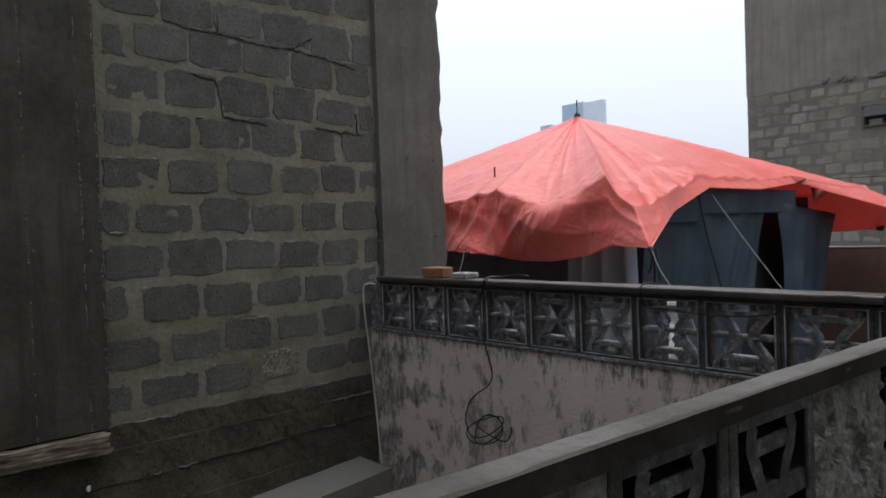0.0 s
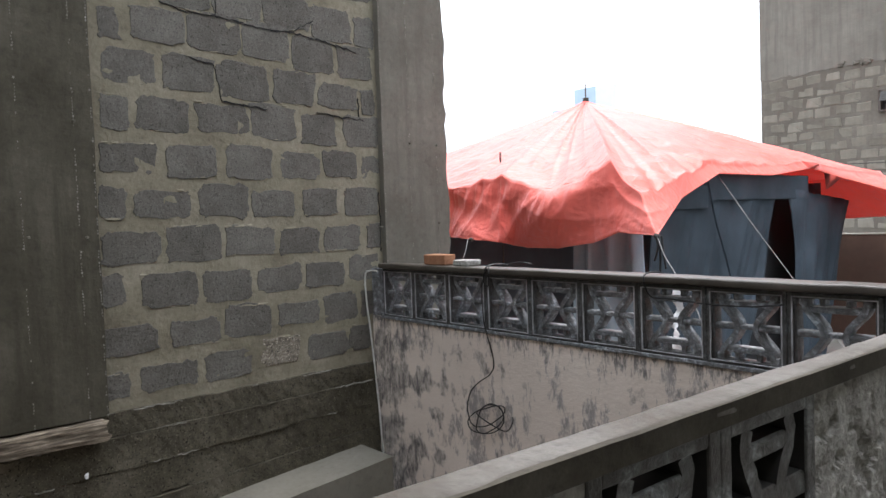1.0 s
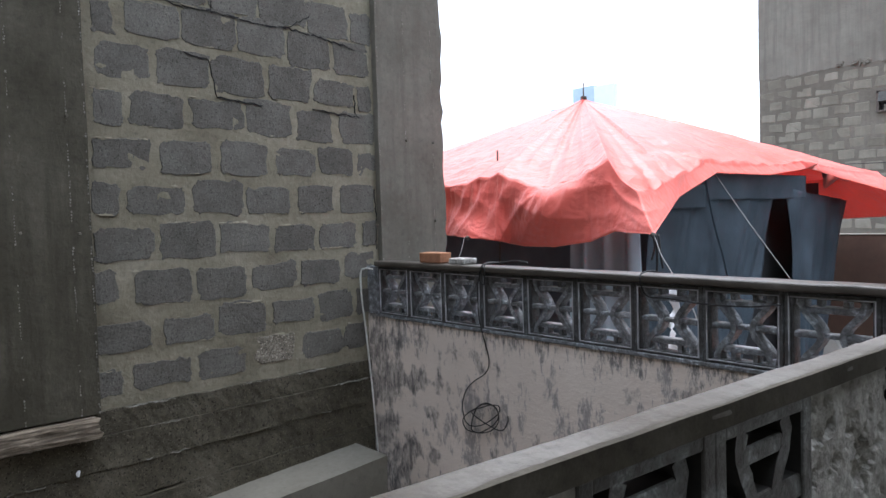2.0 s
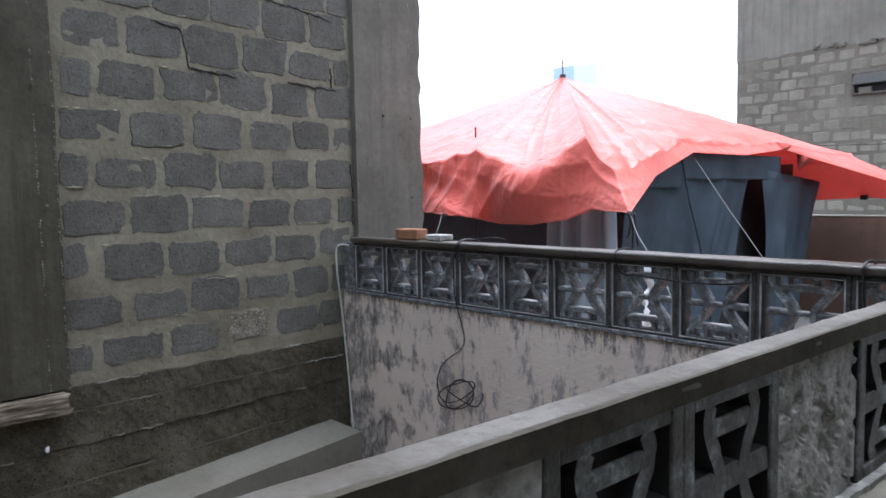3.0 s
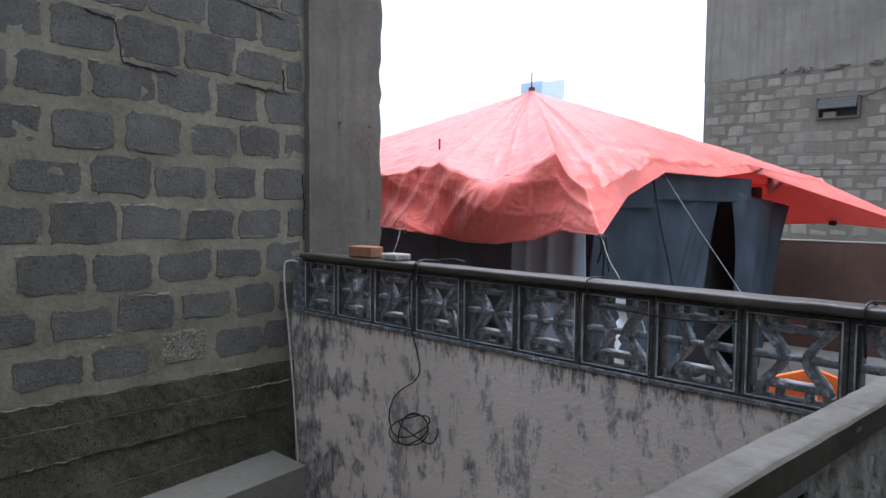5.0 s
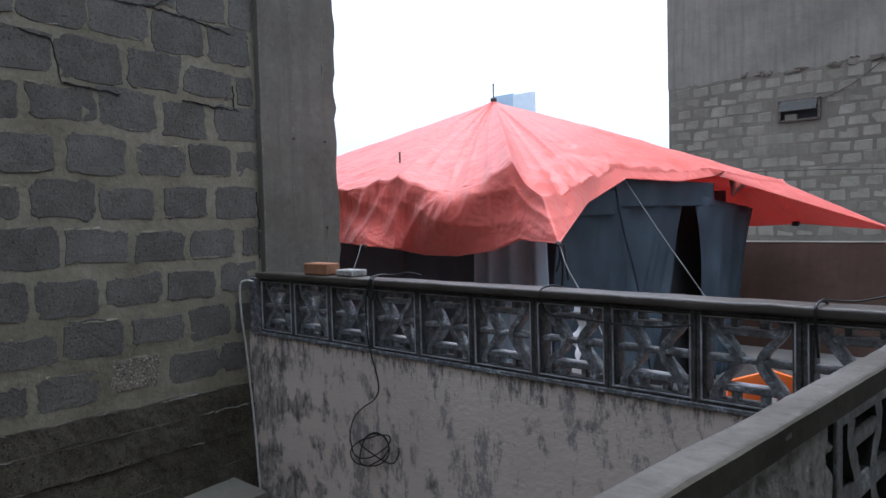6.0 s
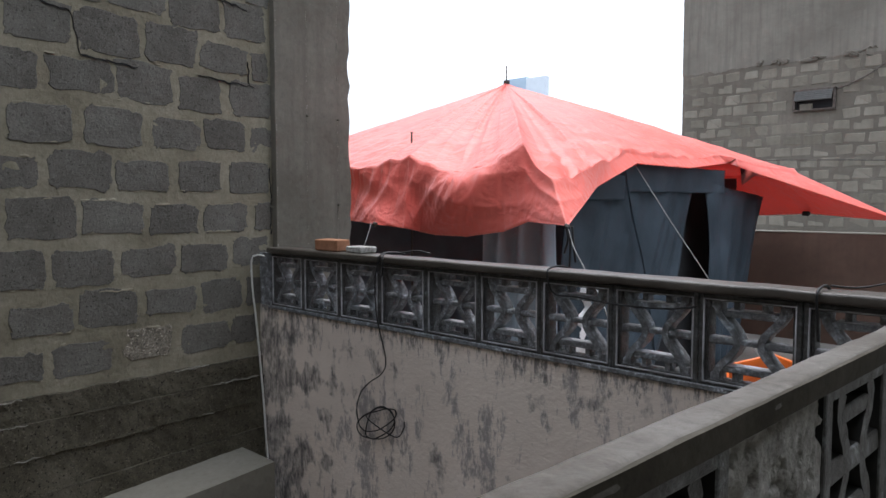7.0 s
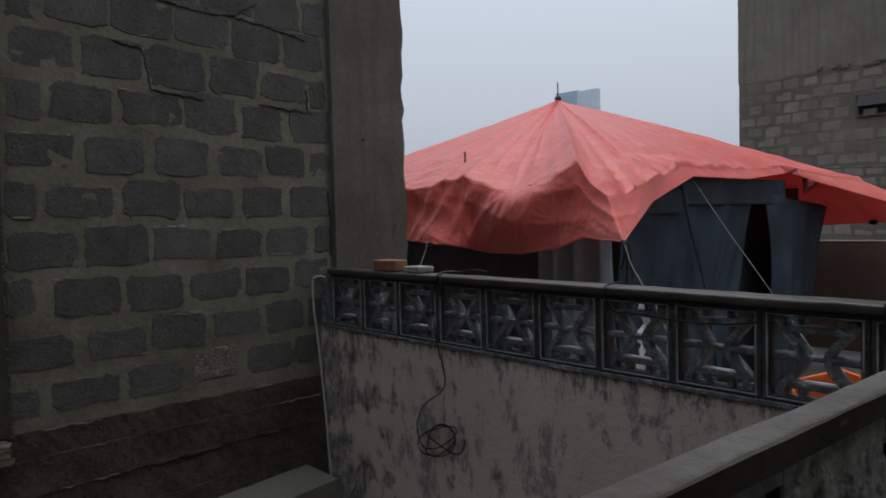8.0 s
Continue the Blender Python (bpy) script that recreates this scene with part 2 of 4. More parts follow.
# Wear and the skylight caught by edges, both put into a pale tone.
M_BEAD = cement("worn_lit_bead", (0.14, 0.14, 0.14), (0.36, 0.36, 0.38), (0.58, 0.58, 0.61), rough=0.5, big=9, fine=60, relief=0.002, spec=0.5)
M_GRILLE_NEAR = weathered_grille("old_grille_outer", (0.036, 0.031, 0.026), (0.36, 0.38, 0.38), 13, 0.44, 0.68)
# Near-black tone that stands in for shade deep in the block openings.
M_OPENING_SHADE = plain("opening_shade", (0.016, 0.015, 0.014), 0.85, 0.0, 0.4, 25)
M_TARP = fabric("red_tarpaulin", (0.95, 0.185, 0.145), (0.98, 0.24, 0.195), rough=0.40, clear=0.26, crumple=0.0036)
M_TARP.node_tree.nodes["Principled BSDF"].inputs["Sheen Weight"].default_value = 0.28
M_TARP.node_tree.nodes["Principled BSDF"].inputs["Sheen Roughness"].default_value = 0.45
M_CANVAS = fabric("grey_canvas", (0.018, 0.028, 0.037), (0.051, 0.069, 0.087), rough=0.65)
M_CANVAS_PALE = fabric("pale_canvas", (0.22, 0.27, 0.31), (0.33, 0.39, 0.44), rough=0.85)
M_CANVAS_IN = fabric("inner_canvas", (0.10, 0.112, 0.135), (0.15, 0.162, 0.19), rough=0.9)
M_BRICK = cement("red_brick", (0.24, 0.11, 0.06), (0.31, 0.15, 0.085), (0.38, 0.20, 0.12), big=8, fine=40, relief=0.003)
M_WOOD = splintered_wood()
M_BLACK = plain("black_cable", (0.012, 0.012, 0.013), 0.5)
M_WHITE = plain("white_cable", (0.55, 0.55, 0.52), 0.5, spread=0.15)
M_ROPE = plain("pale_rope", (0.22, 0.22, 0.215), 0.9, spread=0.3, scale=200)
M_ORANGE = plain("orange_plastic", (0.80, 0.16, 0.02), 0.35, spread=0.08, scale=5)
M_WHITEPLASTIC = plain("white_plastic", (0.72, 0.73, 0.75), 0.4, spread=0.08, scale=5)
M_SCRAP = plain("dusty_plastic", (0.42, 0.43, 0.44), 0.6, spread=0.2, scale=12)
M_STEEL = plain("rusty_steel", (0.09, 0.075, 0.065), 0.6, 0.5, 0.4, 20)
M_SASH = plain("grey_louvre", (0.07, 0.07, 0.066), 0.9, 0.0, 0.2, 20)
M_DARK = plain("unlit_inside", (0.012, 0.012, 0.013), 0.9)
# Haze is mixed into both tower colours; the air itself is clear.
M_TOWER_GLASS = plain("hazed_tower_glass", (0.33, 0.43, 0.53), 0.25, 0.0, 0.08, 0.2)
M_TOWER_PALE = plain("hazed_tower_cladding", (0.55, 0.61, 0.67), 0.6, 0.0, 0.05, 0.2)
M_CITY = plain("far_ground", (0.22, 0.21, 0.20), 0.95, 0.0, 0.3, 0.02)


# ---- mesh helpers ----
def mesh_of(bm, name, mat, smooth=False):
    me = bpy.data.meshes.new(name)
    bm.normal_update()
    bm.to_mesh(me)
    bm.free()
    me.materials.append(mat)
    if smooth:
        for p in me.polygons:
            p.use_smooth = True
    return me


def part(name, bm, mat, parent, label="", smooth=False, at=None):
    ob = new(name, mesh_of(bm, name, mat, smooth))
    if parent:
        ob.parent = parent
    if at is not None:
        ob.matrix_basis = at
    if label:
        tagged(ob, label)
    return ob


def thing(name, label, category, group="", kind="", at=None):
    ob = new(name)
    if at is not None:
        ob.matrix_basis = at
    return tagged(ob, label, category, group, kind)


def box(bm, x0, x1, y0, y1, z0, z1, bevel=0.0, seg=1):
    r = bmesh.ops.create_cube(bm, size=1.0, matrix=Matrix.Translation(((x0 + x1) / 2, (y0 + y1) / 2, (z0 + z1) / 2)) @ Matrix.Diagonal((x1 - x0, y1 - y0, z1 - z0, 1)))
    if bevel:
        edges = {e for v in r["verts"] for e in v.link_edges}
        bmesh.ops.bevel(bm, geom=list(edges), offset=bevel, segments=seg, affect="EDGES", profile=0.5)
    return bm


def solid(x0, x1, y0, y1, z0, z1, bevel=0.0, seg=1):
    return box(bmesh.new(), x0, x1, y0, y1, z0, z1, bevel, seg)


def strip(bm, pts, half, y0, y1):
    """A bar that follows pts in the xz plane, 2 * half wide, from y0 to y1."""
    rows = []
    for i, (x, z) in enumerate(pts):
        a, b = pts[max(0, i - 1)], pts[min(len(pts) - 1, i + 1)]
        d = Vector((b[0] - a[0], b[1] - a[1])).normalized()
        nx, nz = -d.y * half, d.x * half
        rows.append([bm.verts.new((x + nx, y0, z + nz)), bm.verts.new((x - nx, y0, z - nz)), bm.verts.new((x - nx, y1, z - nz)), bm.verts.new((x + nx, y1, z + nz))])
    for r, q in zip(rows, rows[1:]):
        for k in range(4):
            bm.faces.new((r[k], r[(k + 1) % 4], q[(k + 1) % 4], q[k]))
    bm.faces.new(rows[0][::-1])
    bm.faces.new(rows[-1])


def tube(pts, radius, sides=6, smooth_steps=6):
    """A round cable through pts (Catmull-Rom)."""
    p = [Vector(q) for q in pts]
    line = []
    for i in range(len(p) - 1):
        a, b, c, d = p[max(i - 1, 0)], p[i], p[i + 1], p[min(i + 2, len(p) - 1)]
        for k in range(smooth_steps):
            t = k / smooth_steps
            line.append(0.5 * (2 * b + (c - a) * t + (2 * a - 5 * b + 4 * c - d) * t * t + (3 * b - a - 3 * c + d) * t ** 3))
    line.append(p[-1])
    bm = bmesh.new()
    rings, up = [], Vector((0.31, 0.2, 0.93))
    for i, q in enumerate(line):
        d = (line[min(i + 1, len(line) - 1)] - line[max(i - 1, 0)]).normalized()
        s = d.cross(up).normalized()
        w = d.cross(s)
        rings.append([bm.verts.new(q + radius * (math.cos(a) * s + math.sin(a) * w)) for a in (2 * math.pi * k / sides for k in range(sides))])
    for r, q in zip(rings, rings[1:]):
        for k in range(sides):
            bm.faces.new((r[k], r[(k + 1) % sides], q[(k + 1) % sides], q[k]))
    bm.faces.new(rings[0][::-1])
    bm.faces.new(rings[-1])
    return bm


def roughen(bm, amount, scale, seed=0.0, axis=None):
    for v in bm.verts:
        d = noise.noise_vector(v.co * scale + Vector((seed, seed * 1.7, -seed)))
        if axis:
            d = Vector([d[i] * axis[i] for i in range(3)])
        v.co += d * amount
    return bm


def rough_slab(x0, x1, y0, y1, z0, z1, cuts, amount, scale, seed=0.0):
    """A box, cut up and roughened."""
    bm = solid(x0, x1, y0, y1, z0, z1)
    size = Vector((x1 - x0, y1 - y0, z1 - z0))
    for ax in range(3):
        k = max(0, min(180, int(size[ax] / cuts)))
        for i in range(1, k):
            co = Vector((x0, y0, z0))
            co[ax] += size[ax] * i / k
            nrm = Vector((0, 0, 0))
            nrm[ax] = 1
            bmesh.ops.bisect_plane(bm, geom=bm.verts[:] + bm.edges[:] + bm.faces[:], plane_co=co, plane_no=nrm)
    return roughen(bm, amount, scale, seed)


def sheet(fn, nu, nv, thick=0.004):
    """A thin cloth with a back side: fn(u, v) gives a point, u and v from 0 to 1."""
    bm = bmesh.new()
    g = [[bm.verts.new(fn(i / nu, j / nv)) for j in range(nv + 1)] for i in range(nu + 1)]
    for i in range(nu):
        for j in range(nv):
            bm.faces.new((g[i][j], g[i + 1][j], g[i + 1][j + 1], g[i][j + 1]))
    bm.normal_update()
    bmesh.ops.solidify(bm, geom=bm.faces[:], thickness=thick)
    return bm


# ---- ground and terrace ----
SHAFT_FLOOR = -3.2
ground = part("ground", solid(-2500, 2500, -2500, 2500, -12.5, -12.0), M_CITY, None)
tagged(ground, "hazy grey city ground far below the roof terrace", "ground", kind="structure")

terrace = thing("floor", "pale grey cement roof terrace with damp stains", "floor", kind="structure")
part("floor_slab", rough_slab(3.19, 8.0, -6.0, 5.7, -0.18, 0.0, 0.5, 0.004, 0.8), M_FLOOR, terrace)
part("floor_slab", rough_slab(-5.2, 3.19, 0.096, 5.7, -0.18, 0.0, 0.5, 0.004, 0.8), M_FLOOR, terrace)
shaft_floor = part("shaft_floor", solid(-0.4, 3.2, -4.0, 0.2, SHAFT_FLOOR - 0.1, SHAFT_FLOOR), M_BEAM, None)
tagged(shaft_floor, "dark cement floor at the bottom of the light well", "floor", kind="structure")

# ---- block wall of the neighbouring house ----
WX = -0.115
wall = thing("wall_west", "unplastered grey concrete block wall with thick smeared mortar", "wall", kind="structure")
part("mortar", roughen(rough_slab(-0.36, WX, -1.60, 0.12, 0.56, 4.4, 0.022, 0.004, 7.0), 0.0016, 30), M_MORTAR, wall, "olive-grey smeared mortar")


def board_rise(y, z):
    """The boards were set a little higher towards the terrace, the lower ones more."""
    return 0.045 * (max(-2.2, min(0.0, y)) + 0.9) * max(0.15, min(1.0, (0.6 - z) / 0.45))


def beam_boards():
    """Rough cast beam: each formwork board left its own strip and lip."""
    bm = bmesh.new()
    for i, (z0, z1, out) in enumerate(((0.452, 0.565, 0.022), (0.297, 0.449, 0.034), (0.128, 0.294, 0.028), (-0.09, 0.125, 0.04))):
        one = roughen(rough_slab(-0.34, WX + out, -4.0, 0.0, z0, z1, 0.031, 0.008, 7.0, i * 3.1), 0.005, 26)
        for v in one.verts:
            v.co.z += board_rise(v.co.y, v.co.z)
        me = bpy.data.meshes.new("tmp")
        one.to_mesh(me)
        one.free()
        bm.from_mesh(me)
        bpy.data.meshes.remove(me)
    return bm


part("cast_beam", beam_boards(), M_BEAM, wall, "dark rough concrete beam with board marks")
rng = random.Random(5)
for i in range(52):
    y0 = rng.uniform(-2.1, -0.2)
    z = rng.choice((0.565, 0.565, 0.45, 0.45, 0.295, 0.295, 0.295, 0.126))
    pts = [(WX + 0.036 + rng.uniform(-0.006, 0.004), y0 + k * 0.022, z + board_rise(y0 + k * 0.022, z) + rng.uniform(-0.005, 0.005)) for k in range(rng.randint(4, 14))]
    part("cement_lip", roughen(tube(pts, rng.uniform(0.0015, 0.0035), 5, 2), 0.004, 60), rng.choice((M_SEAM, M_BEAM, M_COLUMN)), wall)
ledge_mesh = rough_slab(-0.36, 0.25, -4.0, -0.15, -0.5, 0.0, 0.1, 0.003, 3.0)
for v in ledge_mesh.verts:
    v.co.z += 0.087 + 0.083 * max(-1.6, v.co.y + 0.12)
part("ledge", ledge_mesh, M_LEDGE, wall, "smooth pale cement ledge")
part("shaft_side", solid(-0.36, -0.05, -4.0, -0.01, SHAFT_FLOOR, -0.2), M_BEAM, wall)


def column(y0, y1, x_face, z0, z1, seams, jag):
    """A cast column; seams are fins where formwork boards met; jag roughens the far edge."""
    bm = rough_slab(-0.36, x_face, y0, y1, z0, z1, 0.07, 0.0035, 5.0, y0)
    for v in bm.verts:
        if jag and v.co.y > y1 - 0.03:
            v.co.y += 0.026 * noise.noise(Vector((0, v.co.x * 3, v.co.z * 6.5))) + 0.018 * noise.noise(Vector((4, v.co.x * 9, v.co.z * 19)))
    fins = bmesh.new()
    for s in seams:
        k = int((z1 - z0) / 0.014)
        for j in range(k):
            if noise.noise(Vector((s * 7, 0, j * 0.21))) + 0.8 * noise.noise(Vector((s * 3, 4, j * 1.7))) > 0.02:
                z = z0 + (z1 - z0) * j / k
                r = 0.0012 + 0.0042 * abs(noise.noise(Vector((s, 3, j * 1.3))))
                w = 0.004 * noise.noise(Vector((s, 8, j * 0.9)))
                box(fins, x_face - 0.006, x_face + r, s + w - r, s + w + r, z, z + 0.006 + r)
    return bm, fins


for args, mat, label in (((-4.0, -1.575, -0.06, 0.56, 4.4, (-1.582, -1.66, -1.89, -2.2), False), M_COLUMN, "dark cast concrete column with board seams"), ((0.09, 0.615, -0.068, -0.2, 4.4, (0.096, 0.30, 0.52), True), M_COLUMN_LIT, "cast concrete column with a ragged edge")):
    shaft_mesh, fins = column(*args)
    post_ob = part("column", shaft_mesh, mat, wall, label)
    part("form_seam", fins, M_SEAM, post_ob, "pale cement fins along the board seams")
part("house_end", solid(-3.2, -0.37, -4.0, 0.58, SHAFT_FLOOR, 4.4), M_MORTAR, wall)


def block_face(w, h, seed, depth=0.002):
    """One block with a ragged, uneven outline and a nearly flat face; local x is out of the wall, y along it."""
    bm = bmesh.new()
    n_pts = 72
    lean = [0.012 * noise.noise(Vector((seed * 7.3, k * 3.1, 2.0))) for k in range(4)]
    rings = []
    for grow, out in ((1.0, -0.02), (1.0, depth * 0.2), (0.98, depth), (0.6, depth)):
        ring = []
        for k in range(n_pts):
            a = 2 * math.pi * k / n_pts
            c, s = math.cos(a), math.sin(a)
            e = 0.30
            y = w / 2 * math.copysign(abs(c) ** e, c)
            z = h / 2 * math.copysign(abs(s) ** e, s)
            wob = noise.noise_vector(Vector((c * 1.7, s * 1.7, seed * 9.1))) * 0.017 + noise.noise_vector(Vector((y * 33, z * 33, seed * 5.3))) * 0.010 + noise.noise_vector(Vector((y * 110, z * 110, seed))) * 0.009
            y += (lean[0] if z > 0 else lean[1]) + wob.y
            z += (lean[2] if y > 0 else lean[3]) + wob.z
            q = Vector((0, y * grow, z * grow))
            q.x = out + 0.002 * noise.noise(Vector((q.y * 30, q.z * 30, seed * 3)))
            ring.append(bm.verts.new(q))
        rings.append(ring)
    for r, q in zip(rings, rings[1:]):
        for k in range(n_pts):
            bm.faces.new((r[k], r[(k + 1) % n_pts], q[(k + 1) % n_pts], q[k]))
    bm.faces.new(rings[-1])
    bm.faces.new(rings[0][::-1])
    return bm


MORTAR_LIPS = bmesh.new()


def mortar_lip(y0, y1, z, r):
    """A broken, ragged ridge of squeezed-out mortar along a bed joint."""
    steps = int((y1 - y0) / 0.007)
    phase = r.uniform(0, 90)
    rows = []
    for k in range(steps + 1):
        y = y0 + (y1 - y0) * k / steps
        fat = noise.noise(Vector((y * 9, phase, 0))) + 0.7 * noise.noise(Vector((y * 40, phase, 4)))
        if fat < 0.26:
            if len(rows) > 2:
                for p, q in zip(rows, rows[1:]):
                    for i in range(3):
                        MORTAR_LIPS.faces.new((p[i], p[i + 1], q[i + 1], q[i]))
            rows = []
            continue
        t = 0.002 + 0.005 * min(1.0, fat)
        zc = z + 0.006 * noise.noise(Vector((y * 14, phase, 8))) + 0.003 * noise.noise(Vector((y * 70, phase, 9)))
        rows.append([MORTAR_LIPS.verts.new(c) for c in ((WX - 0.004, y, zc + 1.6 * t), (WX + 0.9 * t, y, zc + 0.5 * t), (WX + 1.3 * t, y, zc - 0.5 * t), (WX - 0.004, y, zc - 0.7 * t))])


def course(z, *blocks):
    """One course: (middle along the wall, length, middle height above z, height) of each block."""
    r = random.Random(int(z * 100))
    for y, w, dz, h in blocks:
        ob = part("block", block_face(w + 0.012, h + 0.008, r.random() * 10), M_GRAVEL if z == 0.70 and w == 0.235 else M_BLOCK, wall)
        ob.location = (WX + r.uniform(0.0, 0.003), y, z + dz)
        ob.rotation_euler = (radians(r.uniform(-1.5, 1.5)), 0, 0)
        mortar_lip(y - w / 2 - 0.01, y + w / 2 + 0.01, z + dz + h / 2 + 0.004, r)
        if r.random() < 0.6:
            mortar_lip(y - w / 2, y + w / 2, z + dz - h / 2 - 0.002, r)


def block_courses():
    course(0.70, (-1.53, 0.119, -0.02, 0.114), (-1.27, 0.274, -0.01, 0.119), (-0.95, 0.26, 0.0, 0.148), (-0.64, 0.235, 0.03, 0.145), (-0.33, 0.258, 0.02, 0.14), (-0.10, 0.138, 0.04, 0.14))
    course(0.92, (-1.45, 0.26, -0.02, 0.13), (-1.11, 0.245, -0.02, 0.128), (-0.82, 0.264, 0.0, 0.165), (-0.52, 0.249, 0.01, 0.129), (-0.24, 0.213, 0.01, 0.16), (-0.02, 0.12, 0.02, 0.14))
    course(1.14, (-1.52, 0.092, 0.01, 0.148), (-1.24, 0.269, -0.01, 0.167), (-0.93, 0.26, -0.02, 0.16), (-0.62, 0.254, 0.0, 0.144), (-0.33, 0.24, 0.0, 0.15), (-0.05, 0.20, 0.02, 0.136))
    course(1.35, (-1.42, 0.274, 0.0, 0.15), (-1.10, 0.289, 0.01, 0.176), (-0.79, 0.271, 0.01, 0.156), (-0.49, 0.244, 0.0, 0.139), (-0.20, 0.244, 0.0, 0.141), (0.03, 0.10, 0.0, 0.145))
    course(1.57, (-1.49, 0.112, 0.01, 0.153), (-1.24, 0.27, 0.0, 0.131), (-0.93, 0.266, 0.01, 0.17), (-0.64, 0.247, -0.01, 0.142), (-0.34, 0.233, 0.0, 0.15), (-0.05, 0.233, 0.0, 0.156))
    course(1.79, (-1.41, 0.262, 0.01, 0.135), (-1.10, 0.255, 0.0, 0.16), (-0.77, 0.259, 0.0, 0.173), (-0.47, 0.237, -0.01, 0.141), (-0.19, 0.223, 0.0, 0.153), (0.03, 0.111, -0.01, 0.132))
    course(2.01, (-1.47, 0.12, 0.01, 0.163), (-1.23, 0.257, 0.01, 0.16), (-0.92, 0.275, 0.01, 0.158), (-0.62, 0.269, 0.01, 0.185), (-0.33, 0.228, -0.02, 0.169), (-0.03, 0.245, -0.01, 0.18))
    course(2.22, (-1.38, 0.244, 0.03, 0.155), (-1.09, 0.265, 0.02, 0.175), (-0.79, 0.281, 0.01, 0.19), (-0.48, 0.257, 0.0, 0.181), (-0.19, 0.251, -0.03, 0.139), (0.02, 0.09, -0.04, 0.143))
    course(2.45, (-1.47, 0.09, 0.0, 0.142), (-1.24, 0.261, 0.02, 0.159), (-0.94, 0.279, 0.02, 0.189), (-0.64, 0.269, 0.01, 0.187), (-0.35, 0.256, -0.02, 0.2), (-0.07, 0.238, -0.04, 0.19))
    course(2.63, (-1.38, 0.25, 0.04, 0.15), (-1.09, 0.26, 0.03, 0.15), (-0.80, 0.267, 0.02, 0.153), (-0.51, 0.285, 0.01, 0.167), (-0.22, 0.27, -0.01, 0.18), (0.01, 0.13, -0.03, 0.167))
    r = random.Random(11)
    for row in range(7):
        first = -1.41 if row % 2 else -1.25
        course(2.87 + 0.216 * row, *[(first + 0.303 * k, r.uniform(0.24, 0.28), r.uniform(-0.01, 0.01), r.uniform(0.14, 0.18)) for k in range(5)])
    tagged(part("squeezed_mortar", MORTAR_LIPS, M_MORTAR, wall), "broken ridges of squeezed-out mortar", kind="stuff")


# ---- pierced parapets round the light well ----
PITCH, G0, G1, TOP = 0.305, 0.862, 1.152, 1.187


def breeze_block(name, mat):
    """A square pierced block: stepped frame, two waisted bars and cross bars; local x along the wall, y through it."""
    bm = bmesh.new()
    w, h, d = PITCH / 2, (G1 - G0) / 2, 0.038
    for rim, y in ((0.018, d), (0.029, d - 0.010)):
        box(bm, -w + 0.001, -w + rim, -y, y, -h, h, 0.003)
        box(bm, w - rim, w - 0.001, -y, y, -h, h, 0.003)
        box(bm, -w + rim, w - rim, -y, y, h - rim * 0.75, h, 0.003)
        box(bm, -w + rim, w - rim, -y, y, -h, -h + rim * 0.75, 0.003)
    for f in bm.faces:
        f.material_index = 2
    for side in (-1, 1):
        pts = []
        for k in range(17):
            t = -1 + 2 * k / 16
            pts.append((side * (0.034 + 0.064 * (1 - math.cos(math.pi * t)) / 2), t * 0.108))
        strip(bm, pts, 0.0105, -d + 0.010, d - 0.014)
        end = side * 0.102
        for s in (-1, 1):
            box(bm, end - 0.016, end + 0.016, -d + 0.013, d - 0.008, s * 0.114 - 0.013, s * 0.114 + 0.013, 0.005, 2)
        # the round stub between the waisted bar and the frame
        x0, x1 = sorted((side * 0.036, side * (w - 0.02)))
        box(bm, x0, x1, -d + 0.014, d - 0.014, -0.011, 0.011, 0.007, 2)
    box(bm, -0.04, 0.04, -d + 0.018, d - 0.014, -0.008, 0.008, 0.003)
    for s in (-1, 1):
        box(bm, -0.082, 0.082, -d + 0.014, d - 0.012, s * 0.086 - 0.010, s * 0.086 + 0.010, 0.004, 2)
        for q in (-1, 1):
            box(bm, q * 0.042 - 0.009, q * 0.042 + 0.009, -d + 0.02, d - 0.016, min(s * 0.08, s * 0.13), max(s * 0.08, s * 0.13))
    # pale bead round the opening, pale bar tops: wear and skylight as colour
    cast = set(bm.faces)
    o, i, hh = w - 0.0155, w - 0.0195, h - 0.014
    for sgn in (-1, 1):
        box(bm, min(sgn * o, sgn * i), max(sgn * o, sgn * i), -d - 0.003, -d + 0.004, -hh, hh)
        box(bm, -i, i, -d - 0.003, -d + 0.004, min(sgn * hh, sgn * (hh - 0.0035)), max(sgn * hh, sgn * (hh - 0.0035)))
    for z, half in ((-0.0735, 0.07), (0.0985, 0.07)):
        box(bm, -half, half, -d + 0.0145, d - 0.02, z - 0.002, z + 0.001)
    for f in bm.faces:
        if f not in cast:
            f.material_index = 1
    me = mesh_of(bm, name, mat)
    me.materials.append(M_BEAD)
    me.materials.append(M_FRAME)
    return me


